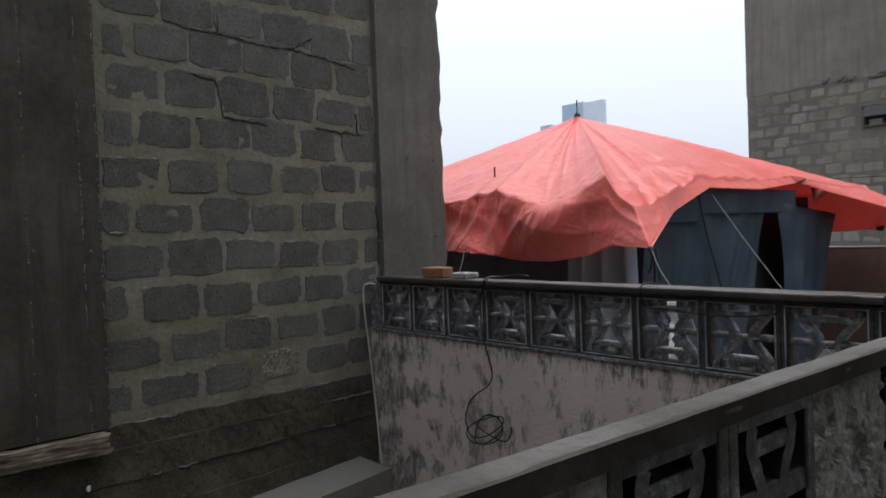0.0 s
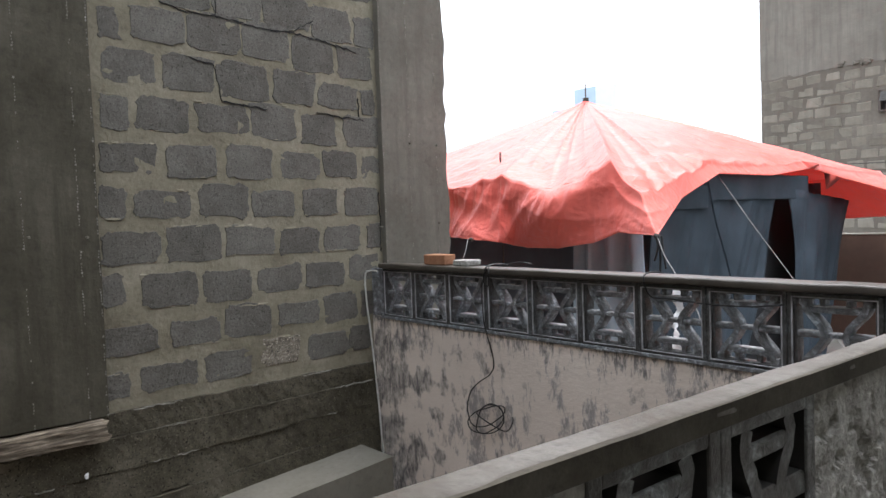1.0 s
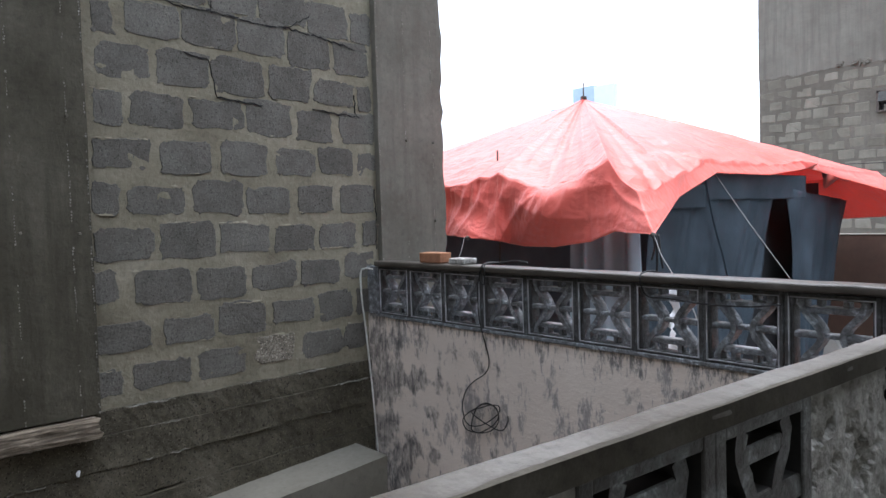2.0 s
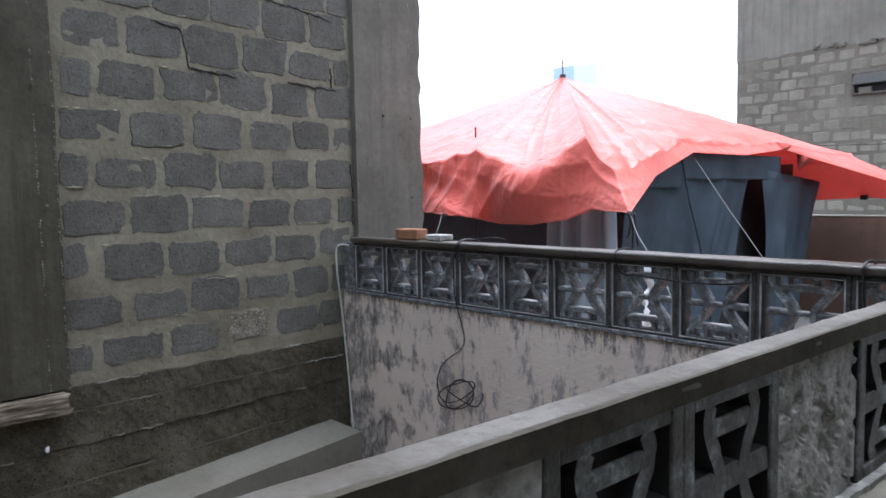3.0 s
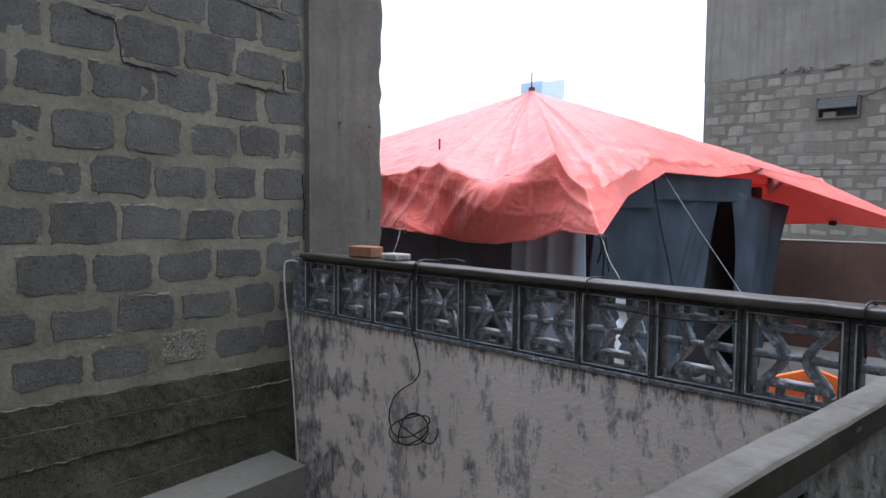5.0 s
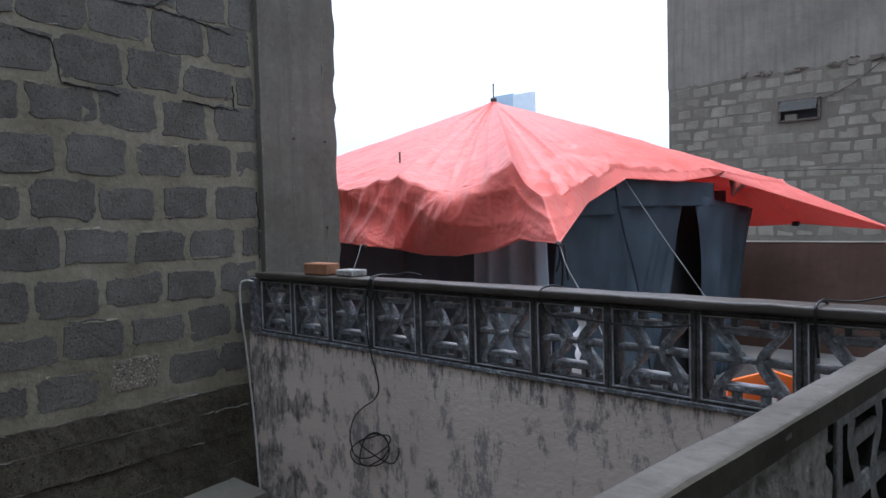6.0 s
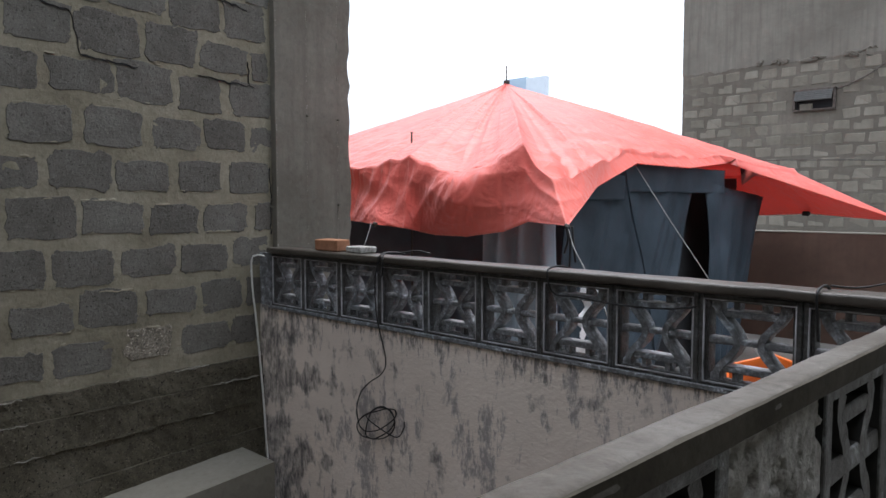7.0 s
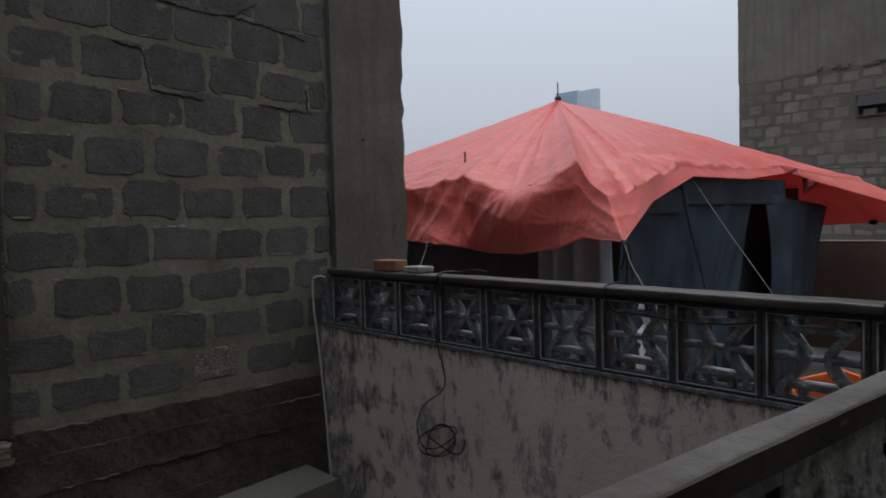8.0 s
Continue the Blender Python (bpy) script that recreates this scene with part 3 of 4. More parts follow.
def breeze_block_outer(name, mat):
    """The flat outer side of the same castings: broad flush bars, small deep openings."""
    bm = bmesh.new()
    w, h, y0, y1 = PITCH / 2, (G1 - G0) / 2, -0.034, 0.048
    box(bm, -w + 0.0005, -w + 0.033, y0, y1, -h, h, 0.004, 2)
    box(bm, w - 0.033, w - 0.0005, y0, y1, -h, h, 0.004, 2)
    box(bm, -w + 0.031, w - 0.031, y0 + 0.0006, y1, h - 0.026, h, 0.004, 2)
    box(bm, -w + 0.031, w - 0.031, y0 + 0.0006, y1, -h, -h + 0.026, 0.004, 2)
    for side in (-1, 1):
        pts = []
        for k in range(21):
            t = -1 + 2 * k / 20
            pts.append((side * (0.036 + 0.040 * (1 - math.cos(math.pi * min(1, abs(t) * 1.15))) / 2 - 0.012 * max(0, abs(t) - 0.8) * 5), t * 0.121))
        strip(bm, pts, 0.0155, y0 + 0.005, y1 - 0.02)
    box(bm, -w + 0.02, w - 0.02, y0 + 0.004, y1 - 0.012, -0.019, 0.019, 0.005, 2)
    for s in (-1, 1):
        box(bm, -0.07, 0.07, y0 + 0.005, y1 - 0.012, s * 0.082 - 0.014, s * 0.082 + 0.014, 0.005, 2)
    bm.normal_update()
    # Shade painted in: faces set back inside the openings turn near-black.
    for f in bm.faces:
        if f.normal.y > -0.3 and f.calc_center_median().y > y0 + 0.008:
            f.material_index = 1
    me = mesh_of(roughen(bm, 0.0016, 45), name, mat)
    me.materials.append(M_OPENING_SHADE)
    return me


far_grille, near_grille = breeze_block("breeze_block", M_GRILLE), breeze_block_outer("breeze_block", M_GRILLE_NEAR)

north = thing("parapet_north", "stained pink plaster parapet with a row of pierced cement blocks", "parapet wall", kind="structure")
part("lower_wall", rough_slab(-0.30, 3.03, 0.035, 0.095, SHAFT_FLOOR, -0.219, 0.3, 0.003, 4.0), M_BEAM, north, "dark unplastered concrete below")
part("plaster_wall", rough_slab(-0.30, 3.03, 0.0, 0.095, -0.216, G0 - 0.003, 0.1, 0.003, 4.0), M_PLASTER, north, "pinkish plaster with grey mould and rain drips")
part("end_pier", rough_slab(-0.20, -0.003, 0.004, 0.09, G0, G1, 0.06, 0.003, 8.0), M_GRILLE, north)


def coping_far():
    bm = rough_slab(-0.012, 3.068, -0.020, 0.105, G1 + 0.002, TOP, 0.05, 0.0, 5.0)
    edges = [e for e in bm.edges if len(e.link_faces) == 2 and e.calc_face_angle() > 1.0]
    bmesh.ops.bevel(bm, geom=edges, offset=0.010, segments=3, affect="EDGES", profile=0.5)
    return roughen(bm, 0.0025, 9.0)


part("coping", coping_far(), M_COPING, north, "damp brown-grey rounded cement coping", smooth=True)
part("drip_sill", roughen(solid(-0.01, 3.03, -0.010, 0.0, G0 - 0.012, G0 + 0.006, 0.003), 0.002, 20), M_GRILLE, north)
for k in range(10):
    ob = new("breeze_block", far_grille)
    ob.parent = north
    ob.matrix_basis = pose((k + 0.5) * PITCH, 0.042, (G0 + G1) / 2)

east = thing("parapet_east", "weathered cement parapet with pierced blocks and eroded piers", "parapet wall", kind="structure", at=pose(3.085, 0, 0, 0, 0, -1.85))
part("shaft_wall", rough_slab(-0.055, 0.105, -4.1, 0.128, SHAFT_FLOOR, 0.0, 0.3, 0.003, 4.0), M_PLASTER, east)
part("plinth", rough_slab(-0.055, 0.088, -4.1, 0.09, 0.0, G0 - 0.012, 0.12, 0.004, 5.0), M_PLINTH, east, "olive-grey cement plinth with a worn ledge")
part("plinth_bed", roughen(rough_slab(-0.05, 0.048, -4.1, 0.085, G0 - 0.012, G0 + 0.004, 0.03, 0.006, 16.0), 0.003, 40), M_PIER, east, "pale broken bedding mortar")


def coping_near():
    bm = rough_slab(-0.024, 0.0355, -4.1, 0.095, G1 + 0.001, TOP - 0.003, 0.035, 0.0, 5.0)
    edges = [e for e in bm.edges if len(e.link_faces) == 2 and e.calc_face_angle() > 1.0]
    bmesh.ops.bevel(bm, geom=edges, offset=0.013, segments=4, affect="EDGES", profile=0.5)
    for v in bm.verts:
        if v.co.x > 0.01 and -2.3 < v.co.y < -1.8:
            v.co.x -= 0.016 * abs(noise.noise(v.co * 22))
            v.co.z -= 0.012 * abs(noise.noise(v.co * 25))
    return roughen(roughen(bm, 0.002, 8.0), 0.0014, 36)


part("coping", coping_near(), M_COPING_NEAR, east, "worn grey cement coping with a chipped edge", smooth=True)
# Thin strip over the coping's side, darkened for dirt and for shade.
part("dirty_shaded_face", rough_slab(0.024, 0.0366, -4.1, 0.088, G1 - 0.004, TOP - 0.0055, 0.05, 0.0012, 14.0), M_COPING_SIDE, east, "side face of the coping, dirt and shade in its dark colour")
def pier_mesh(y0, y1):
    """A pier whose plaster has come off in shallow pits."""
    bm = rough_slab(-0.05, 0.030, y0, y1, G0, G1, 0.007, 0.0, 1.0)
    for v in bm.verts:
        if v.co.x > 0.02:
            pit = max(0.0, noise.noise(v.co * 26 + Vector((y0, 0, 0))) + 0.5 * noise.noise(v.co * 60) - 0.12)
            v.co.x -= 0.022 * min(0.5, pit) + 0.002 * noise.noise(v.co * 14) + 0.0012 * noise.noise(v.co * 140)
    return bm


for y0, y1 in ((-0.31, 0.085), (-1.31, -0.99), (-2.2, -1.87), (-3.2, -2.8)):
    part("pier", pier_mesh(y0, y1), M_PIER, east, "eroded cement pier with pitted pale plaster")
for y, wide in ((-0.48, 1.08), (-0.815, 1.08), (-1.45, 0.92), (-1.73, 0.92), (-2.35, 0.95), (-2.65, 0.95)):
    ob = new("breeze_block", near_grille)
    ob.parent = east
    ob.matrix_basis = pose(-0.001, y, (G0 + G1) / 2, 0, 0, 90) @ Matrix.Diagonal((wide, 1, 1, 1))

south = part("wall_south", solid(-0.35, 3.19, -4.2, -4.0, SHAFT_FLOOR, 1.15), M_PLASTER, None)
tagged(south, "plain plaster wall closing the light well", "wall", kind="structure")

# Never in view: its height keeps skylight off the parapet and block wall.
east_wall = part("screen_wall_east", rough_slab(4.6, 4.8, -4.6, 1.0, -0.2, 4.9, 0.6, 0.003, 2.0), M_GREENWALL, None)
tagged(east_wall, "unseen plain olive-grey wall blocking skylight beside the terrace", "wall", kind="structure")
# Added behind the camera, unseen: blocks southern sky so the well gets darker.
terrace_south = part("screen_wall_south", rough_slab(-0.36, 4.6, -4.6, -4.4, -0.2, 5.5, 0.6, 0.003, 2.0), M_GREENWALL, None)
tagged(terrace_south, "unseen olive-grey wall added across the terrace to block skylight", "wall", kind="structure")

# ---- boundary wall at the end of the terrace ----
north_wall = thing("wall_north", "low plastered terrace wall, part olive and part brown", "wall", kind="structure")
part("olive_wall", rough_slab(2.08, 8.2, 5.7, 5.85, -0.2, 1.12, 0.3, 0.003, 2.0), M_GREENWALL, north_wall, "olive-grey plaster")
part("brown_wall", rough_slab(-5.2, 2.08, 5.697, 5.85, -0.2, 1.12, 0.3, 0.003, 2.0), M_BROWN, north_wall, "dark brown stretch of the wall")
part("wall_cap", rough_slab(-5.2, 8.2, 5.69, 5.86, 1.122, 1.132, 0.2, 0.003, 3.0), M_PLINTH, north_wall, "pale cement cap")

# ---- tall house behind ----
house = thing("apartment_building", "tall house of unplastered pale blocks, grey plaster above", "building")
FY = 10.0
part("wall", solid(-2.46, 12.0, FY, FY + 9, -12, 14), M_FACADE, house, "weathered grey mortar joints")


def upper_plaster():
    def edge(x):
        return 3.66 + 0.035 * noise.noise(Vector((x * 1.3, 2, 0))) + 0.035 * noise.noise(Vector((x * 4.7, 5, 0))) + 0.03 * noise.noise(Vector((x * 15, 7, 0))) + 0.02 * noise.noise(Vector((x * 41, 7, 0)))
    def fn(u, v):
        x = -2.47 + 14.4 * u
        z0 = edge(x)
        return (x, FY - 0.004 - 0.006 * noise.noise(Vector((x * 1.2, z0 + 10 * v, 0))), z0 + (14 - z0) * v)
    return sheet(fn, 320, 20, 0.012)


def plaster_lumps():
    """Lumps of spilt mortar along the lower edge of the plaster."""
    r = random.Random(8)
    bm = bmesh.new()
    for k in range(46):
        x = r.uniform(-1.2, 3.2) if k < 30 else r.uniform(0.0, 2.1)
        w, h = r.uniform(0.015, 0.07), r.uniform(0.012, 0.04)
        z = 3.67 + r.uniform(-0.02, 0.05)
        box(bm, x - w, x + w, FY - 0.035, FY, z - h, z + h, 0.011, 2)
    return roughen(roughen(bm, 0.05, 11), 0.02, 30)


tagged(part("spilt_mortar", plaster_lumps(), M_FACADE, house), "lumps of spilt mortar along the plaster edge", kind="stuff")
part("plaster_coat", upper_plaster(), M_FPLASTER, house, "grey plaster with a ragged lower edge")


def small_window(parent):
    w = new("window")
    w.parent = parent
    w.location = (-0.28, FY, 3.03)
    fr = bmesh.new()
    for a in ((-0.31, -0.27, -0.16, 0.16), (0.27, 0.31, -0.16, 0.16), (-0.31, 0.31, 0.13, 0.17), (-0.31, 0.31, -0.17, -0.14)):
        box(fr, a[0], a[1], -0.06, 0.02, a[2], a[3], 0.004)
    part("window_frame", fr, M_STEEL, w)
    part("pane", solid(-0.265, 0.265, -0.012, -0.006, -0.135, 0.125), M_DARK, w)
    sash = solid(-0.27, 0.27, -0.012, 0.012, -0.17, 0.0, 0.004)
    part("sash", sash, M_SASH, w, "tilted grey louvred sash", at=pose(0, -0.05, 0.14, -24))
    for k in range(5):
        part("slat", solid(-0.25, 0.25, -0.006, 0.006, -0.012, 0.012, 0.003), M_SASH, w, at=pose(0, -0.066 - 0.0135 * k, 0.118 - 0.03 * k, -50))
    part("sill", solid(-0.2, -0.02, -0.07, -0.02, -0.16, -0.06, 0.006), M_FACADE, w)


small_window(house)

# ---- far towers ----
def tower(name, x, y, w1, w2, z1, label):
    t = thing(name, label, "building", group="distant towers")
    part("glass_side", solid(x - w1, x, y, y + 3, -12, z1, 0.1), M_TOWER_GLASS, t, "blue-grey glazed side")
    part("pale_side", solid(x + 0.02, x + w2, y, y + 3, -12, z1 - 0.8, 0.1), M_TOWER_PALE, t, "pale clad side")
    return t


tower("tower", -229.6, 300, 14.0, 12.6, 67.0, "pale high-rise tower with a blue glazed side in haze")
tower("tower", -253, 302, 8, 20, 58.4, "lower pale block beside the high-rise in haze")
tower("tower", -183, 302, 5, 9, 39.2, "distant pale flat-roofed building in haze")

# ---- tent under a red tarpaulin ----
PEAK = Vector((-1.0, 3.27, 2.575))
# round the tent: eave point, hem point
RINGS = [
    ((-2.9, 1.1, 1.62), (-3.2, 0.95, 1.25)),
    ((-1.10, 1.02, 1.66), (-0.98, 0.94, 1.29)),
    ((-0.45, 1.02, 1.68), (-0.46, 0.94, 1.31)),
    ((-0.16, 1.02, 1.70), (-0.10, 0.84, 1.295)),
    ((0.044, 1.00, 1.725), (0.10, 0.90, 1.275)),
    ((0.298, 0.98, 1.655), (0.06, 1.09, 1.242)),
    ((0.50, 0.98, 1.625), (0.19, 1.11, 1.226)),
    ((0.70, 0.98, 1.655), (0.50, 1.06, 1.226)),
    ((0.84, 0.98, 1.695), (0.84, 0.99, 1.268)),
    ((0.985, 0.98, 1.755), (1.10, 0.88, 1.333)),
    ((1.24, 0.90, 1.56), (1.46, 0.72, 1.325)),
    ((1.09, 1.56, 1.655), (1.14, 1.48, 1.53)),
    ((0.86, 2.28, 1.785), (0.93, 2.32, 1.705)),
    ((0.87, 3.10, 1.785), (0.95, 3.10, 1.70)),
    ((0.81, 3.96, 1.84), (0.86, 4.00, 1.775)),
    ((1.30, 4.32, 1.70), (2.10, 4.60, 1.27)),
    ((1.00, 4.75, 1.67), (1.25, 5.00, 1.33)),
    ((0.50, 5.00, 1.70), (0.55, 5.35, 1.30)),
    ((-1.0, 5.00, 1.72), (-1.0, 5.45, 1.35)),
    ((-2.8, 5.00, 1.70), (-3.3, 5.50, 1.30)),
    ((-2.9, 3.30, 1.75), (-3.3, 3.30, 1.45)),
]


def cloth_point(i, per, v):
    """The cloth at column i: v 0 is the pole, 1 the eave fold, 2 the hem."""
    k, f = divmod(i, per)
    f /= per
    a, b = RINGS[k % len(RINGS)], RINGS[(k + 1) % len(RINGS)]
    e, h = Vector(a[0]).lerp(Vector(b[0]), f), Vector(a[1]).lerp(Vector(b[1]), f)
    sag = math.sin(math.pi * f)
    e.z -= 0.012 * sag
    front = e.y < 1.5
    ease = max(0.0, min(1.0, (1.35 - e.y) / 0.35))
    e.z += (0.022 if front else 0.010) * noise.noise(Vector((e.x * 7, e.y * 7, 3.3)))
    ang = math.atan2(e.y - PEAK.y, e.x - PEAK.x)
    out = Vector((e.x - PEAK.x, e.y - PEAK.y, 0)).normalized()
    if v <= 1:
        p = PEAK.lerp(e, v)
        p.z += (0.0 if front else 0.022) * math.sin(math.pi * v)
        crease = 1 - abs(noise.noise(Vector((p.x * 2.1 + p.y, p.y * 2.3 - p.x * 0.6, 1.5)))) * 2.5
        p.z += 0.012 * crease * v + 0.006 * v * noise.noise(Vector((p.x * 8, p.y * 8, 7.5)))
        # a few sharp folds run down from the pole towards the front corner, and a ridge to the tied tip
        bell = math.sin(math.pi * min(1, v * 0.98 + 0.02)) ** 0.6
        for at, wide, high in ((-1.085, 0.016, 0.022), (-1.01, 0.012, 0.032), (-0.965, 0.010, 0.030), (-0.915, 0.013, 0.026), (-1.37, 0.030, 0.030), (-0.28, 0.05, 0.014), (0.16, 0.04, 0.016)):
            bent = ang - at - 0.03 * (v - 0.5)
            p.z += high * bell * math.exp(-abs(bent) / wide)
        p.z += 0.055 * math.exp(-abs(ang + 0.845) / 0.022) * max(0.0, v - 0.15) * (1.15 - v)
        # the cloth is puckered next to the ties
        pull = math.exp(-((p - Vector((1.15, 1.35, 1.6))).length / 0.38) ** 2) + 0.7 * math.exp(-((p - Vector((0.80, 2.25, 1.8))).length / 0.35) ** 2) + 0.6 * math.exp(-((p - Vector((0.8, 3.4, 1.8))).length / 0.5) ** 2)
        p.z += 0.05 * pull * v * noise.noise(Vector((p.x * 5 + p.y * 3, p.y * 7 - p.x * 3, 2.2)))
        p.z += 0.022 * v * v * (1 - abs(noise.noise(Vector((p.x * 4.5, p.y * 4.5, 0.7)))) * 2.6) * (1 - v * 0.5)
        if v > 0.86 and front:
            p.z -= 0.012 * (v - 0.86) / 0.14
        return p
    q = v - 1
    p = e.lerp(h, q)
    # the lip hangs steeply at first, then swings out to the hem
    pouch = math.exp(-((e.x - 0.55) / 0.30) ** 2) * ease
    p += out * math.sin(math.pi * q ** 0.8) * (0.17 * pouch - 0.045 * ease * (1 - pouch))
    gather = noise.noise(Vector((ang * 16, q * 0.5, 3.0)))
    p += out * (0.014 * gather * math.sin(math.pi * min(1, 0.15 + q * 0.8)))
    if front:
        # short tucks under the eave cord, a few long sharp folds, a pouch, pulls towards the tied corner
        tuck = 1 - abs(noise.noise(Vector((ang * 30, q * 0.4, 6.0)))) * 2.4
        fold = 1 - abs(noise.noise(Vector((ang * 12 + q * 1.1, q * 0.6, 4.0)))) * 2.8
        slant = 1 - abs(noise.noise(Vector((ang * 6 - q * 1.9, q * 0.5 + ang * 2, 1.0)))) * 2.8
        p += out * ease * (0.020 * tuck * (1 - q) ** 2 * min(1, q * 8) + (0.020 * fold + 0.020 * slant) * math.sin(math.pi * q) ** 0.7)
        tip = Vector((1.46, 0.72, 1.325)) - p
        near = math.exp(-(tip.length / 0.34) ** 2)
        spoke = math.atan2(tip.z, math.hypot(tip.x, tip.y))
        p += out * ease * 0.024 * near * (1 - abs(noise.noise(Vector((spoke * 5.5, 2.0, 7.0)))) * 3.0) * min(1, tip.length * 9) * math.sin(math.pi * min(1, q + 0.05))
    return p


def settle(p, fix, hold, slack_u, slack_v, rounds):
    """Let the draped cloth buckle: it is a little longer than the way it spans, so it falls into creases.
    p is (columns, rows, 3), columns closed into a ring; fix 1 holds a point, hold draws it back to its place."""
    home = p.copy()
    links = []
    for du, dv, give in ((1, 0, 1.0), (0, 1, 1.0), (1, 1, 0.5), (1, -1, 0.5), (2, 0, 0.08), (0, 2, 0.12), (4, 0, 0.025), (0, 4, 0.04)):
        a = slice(0, p.shape[1] - abs(dv)) if dv >= 0 else slice(-dv, p.shape[1])
        b = slice(dv, p.shape[1]) if dv >= 0 else slice(0, p.shape[1] + dv)
        gap = np.linalg.norm(np.roll(home, -du, 0)[:, b] - home[:, a], axis=2)
        su, sv = slack_u[:, a], slack_v[:, a]
        longer = su if dv == 0 else sv if du == 0 else 0.5 * (su + sv)
        links.append((du, a, b, gap * (1 + longer), give))
    free = (1 - fix)[:, :, None]
    for step in range(rounds):
        p[:, :, 2] -= 0.0002 * free[:, :, 0]
        shift, count = np.zeros_like(p), np.zeros(p.shape[:2])
        for du, a, b, rest, give in links:
            d = np.roll(p, -du, 0)[:, b] - p[:, a]
            n = np.linalg.norm(d, axis=2) + 1e-9
            move = d * (0.5 * give * (n - rest) / n)[:, :, None]
            shift[:, a] += move
            count[:, a] += give
            back = np.zeros_like(p)
            back[:, b] = move
            tally = np.zeros(p.shape[:2])
            tally[:, b] = give
            shift -= np.roll(back, du, 0)
            count += np.roll(tally, du, 0)
        p += free * 1.25 * shift / count[:, :, None]
        p += (home - p) * hold[:, :, None] * free
    return p


def columns():
    """Where the cloth's columns stand along the rings: close together on the sides that are seen."""
    out = []
    for k in range(len(RINGS)):
        a, b = Vector(RINGS[k][0]), Vector(RINGS[(k + 1) % len(RINGS)][0])
        seen = max(a.x, b.x) > -0.5 and min(a.y, b.y) < 4.5
        n = max(4, int((b - a).length / (0.016 if seen and a.y < 2 else 0.028 if seen else 0.12)))
        out += [(k, j, n) for j in range(n)]
    return out


ROOF_ROWS, HEM_ROWS = 64, 32


def tarp_cloth():
    cols = columns()
    vs = [0.01 + 0.99 * (j / ROOF_ROWS) ** 0.9 for j in range(ROOF_ROWS + 1)] + [1 + j / HEM_ROWS for j in range(1, HEM_ROWS + 1)]
    p = np.array([[cloth_point(k * n + j, n, v) for v in vs] for k, j, n in cols])
    fix, hold = np.zeros(p.shape[:2]), np.full(p.shape[:2], 0.02)
    fix[:, 0] = 1
    hold[:, ROOF_ROWS] = 0.25
    hold[:, -1] = 0.15
    for c, (k, j, n) in enumerate(cols):
        if j == 0:
            fix[c, ROOF_ROWS] = 1
            if RINGS[k][1] in ((1.46, 0.72, 1.325), (-0.10, 0.84, 1.295), (2.10, 4.60, 1.27)):
                fix[c, -1] = 1
    x, y = p[:, :, 0], p[:, :, 1]
    su, sv = np.full(p.shape[:2], 0.002), np.full(p.shape[:2], 0.002)
    su[:, ROOF_ROWS:] = 0.09
    sv[:, ROOF_ROWS:] = 0.05
    ang = np.arctan2(y - PEAK.y, x - PEAK.x)
    su += 0.012 * np.exp(-((ang + 0.98) / 0.12) ** 2) * (np.array(vs) <= 1)[None, :]
    tied = np.exp(-(((x - 1.18) ** 2 + (y - 1.25) ** 2) / 0.35 ** 2)) + np.exp(-(((x - 0.85) ** 2 + (y - 2.3) ** 2) / 0.40 ** 2)) + 0.6 * np.exp(-(((x - 0.82) ** 2 + (y - 3.4) ** 2) / 0.5 ** 2))
    tied = tied * (np.array(vs) < 1.0)[None, :]
    su += 0.05 * tied
    sv += 0.04 * tied
    su[p[:, -1, 0] > 1.05, ROOF_ROWS:] = 0.02
    sv[p[:, -1, 0] > 1.05, ROOF_ROWS:] = 0.01
    return settle(p, fix, hold, su, sv, 380)


def cloth(p):
    bm = bmesh.new()
    n = len(p)
    grid = [[bm.verts.new(q) for q in row] for row in p.tolist()]
    for i in range(n):
        c, d = grid[i], grid[(i + 1) % n]
        for j in range(len(c) - 1):
            bm.faces.new((c[j], c[j + 1], d[j + 1], d[j]))
    bm.normal_update()
    bmesh.ops.solidify(bm, geom=bm.faces[:], thickness=0.003)
    return bm


tarp = thing("tarpaulin", "creased red plastic tarpaulin draped over a grey tent", "tarpaulin")
DRAPE = tarp_cloth()
part("roof_cloth", cloth(DRAPE[:, :ROOF_ROWS + 1]), M_TARP, tarp, smooth=True)
part("hanging_edge", cloth(DRAPE[:, ROOF_ROWS:]), M_TARP, tarp, "gathered hanging edge", smooth=True)
for p in ((1.455, 0.725, 1.325), (-0.10, 0.84, 1.30), (2.09, 4.6, 1.272)):
    part("eyelet", tube([(p[0] - 0.012, p[1], p[2] - 0.006), (p[0] + 0.012, p[1], p[2] - 0.012)], 0.014, 8, 1), M_STEEL, tarp, "metal eyelet with a knot")


def canvas(x0, y0, x1, y1, z0, z1, seed, folds=0.02, wide=18):
    """A hanging canvas wall with soft vertical folds."""
    along = Vector((x1 - x0, y1 - y0, 0))
    side = Vector((along.y, -along.x, 0)).normalized()
    def fn(u, v):
        p = Vector((x0, y0, z0)) + along * u + Vector((0, 0, (z1 - z0) * v))
        d = noise.noise(Vector((u * along.length * 3.2, v * 0.7, seed))) + 0.4 * noise.noise(Vector((u * along.length * 8, v * 1.6, seed + 5)))
        return p + side * folds * d * (1.15 - 0.6 * v)
    return sheet(fn, wide, 14, 0.004)


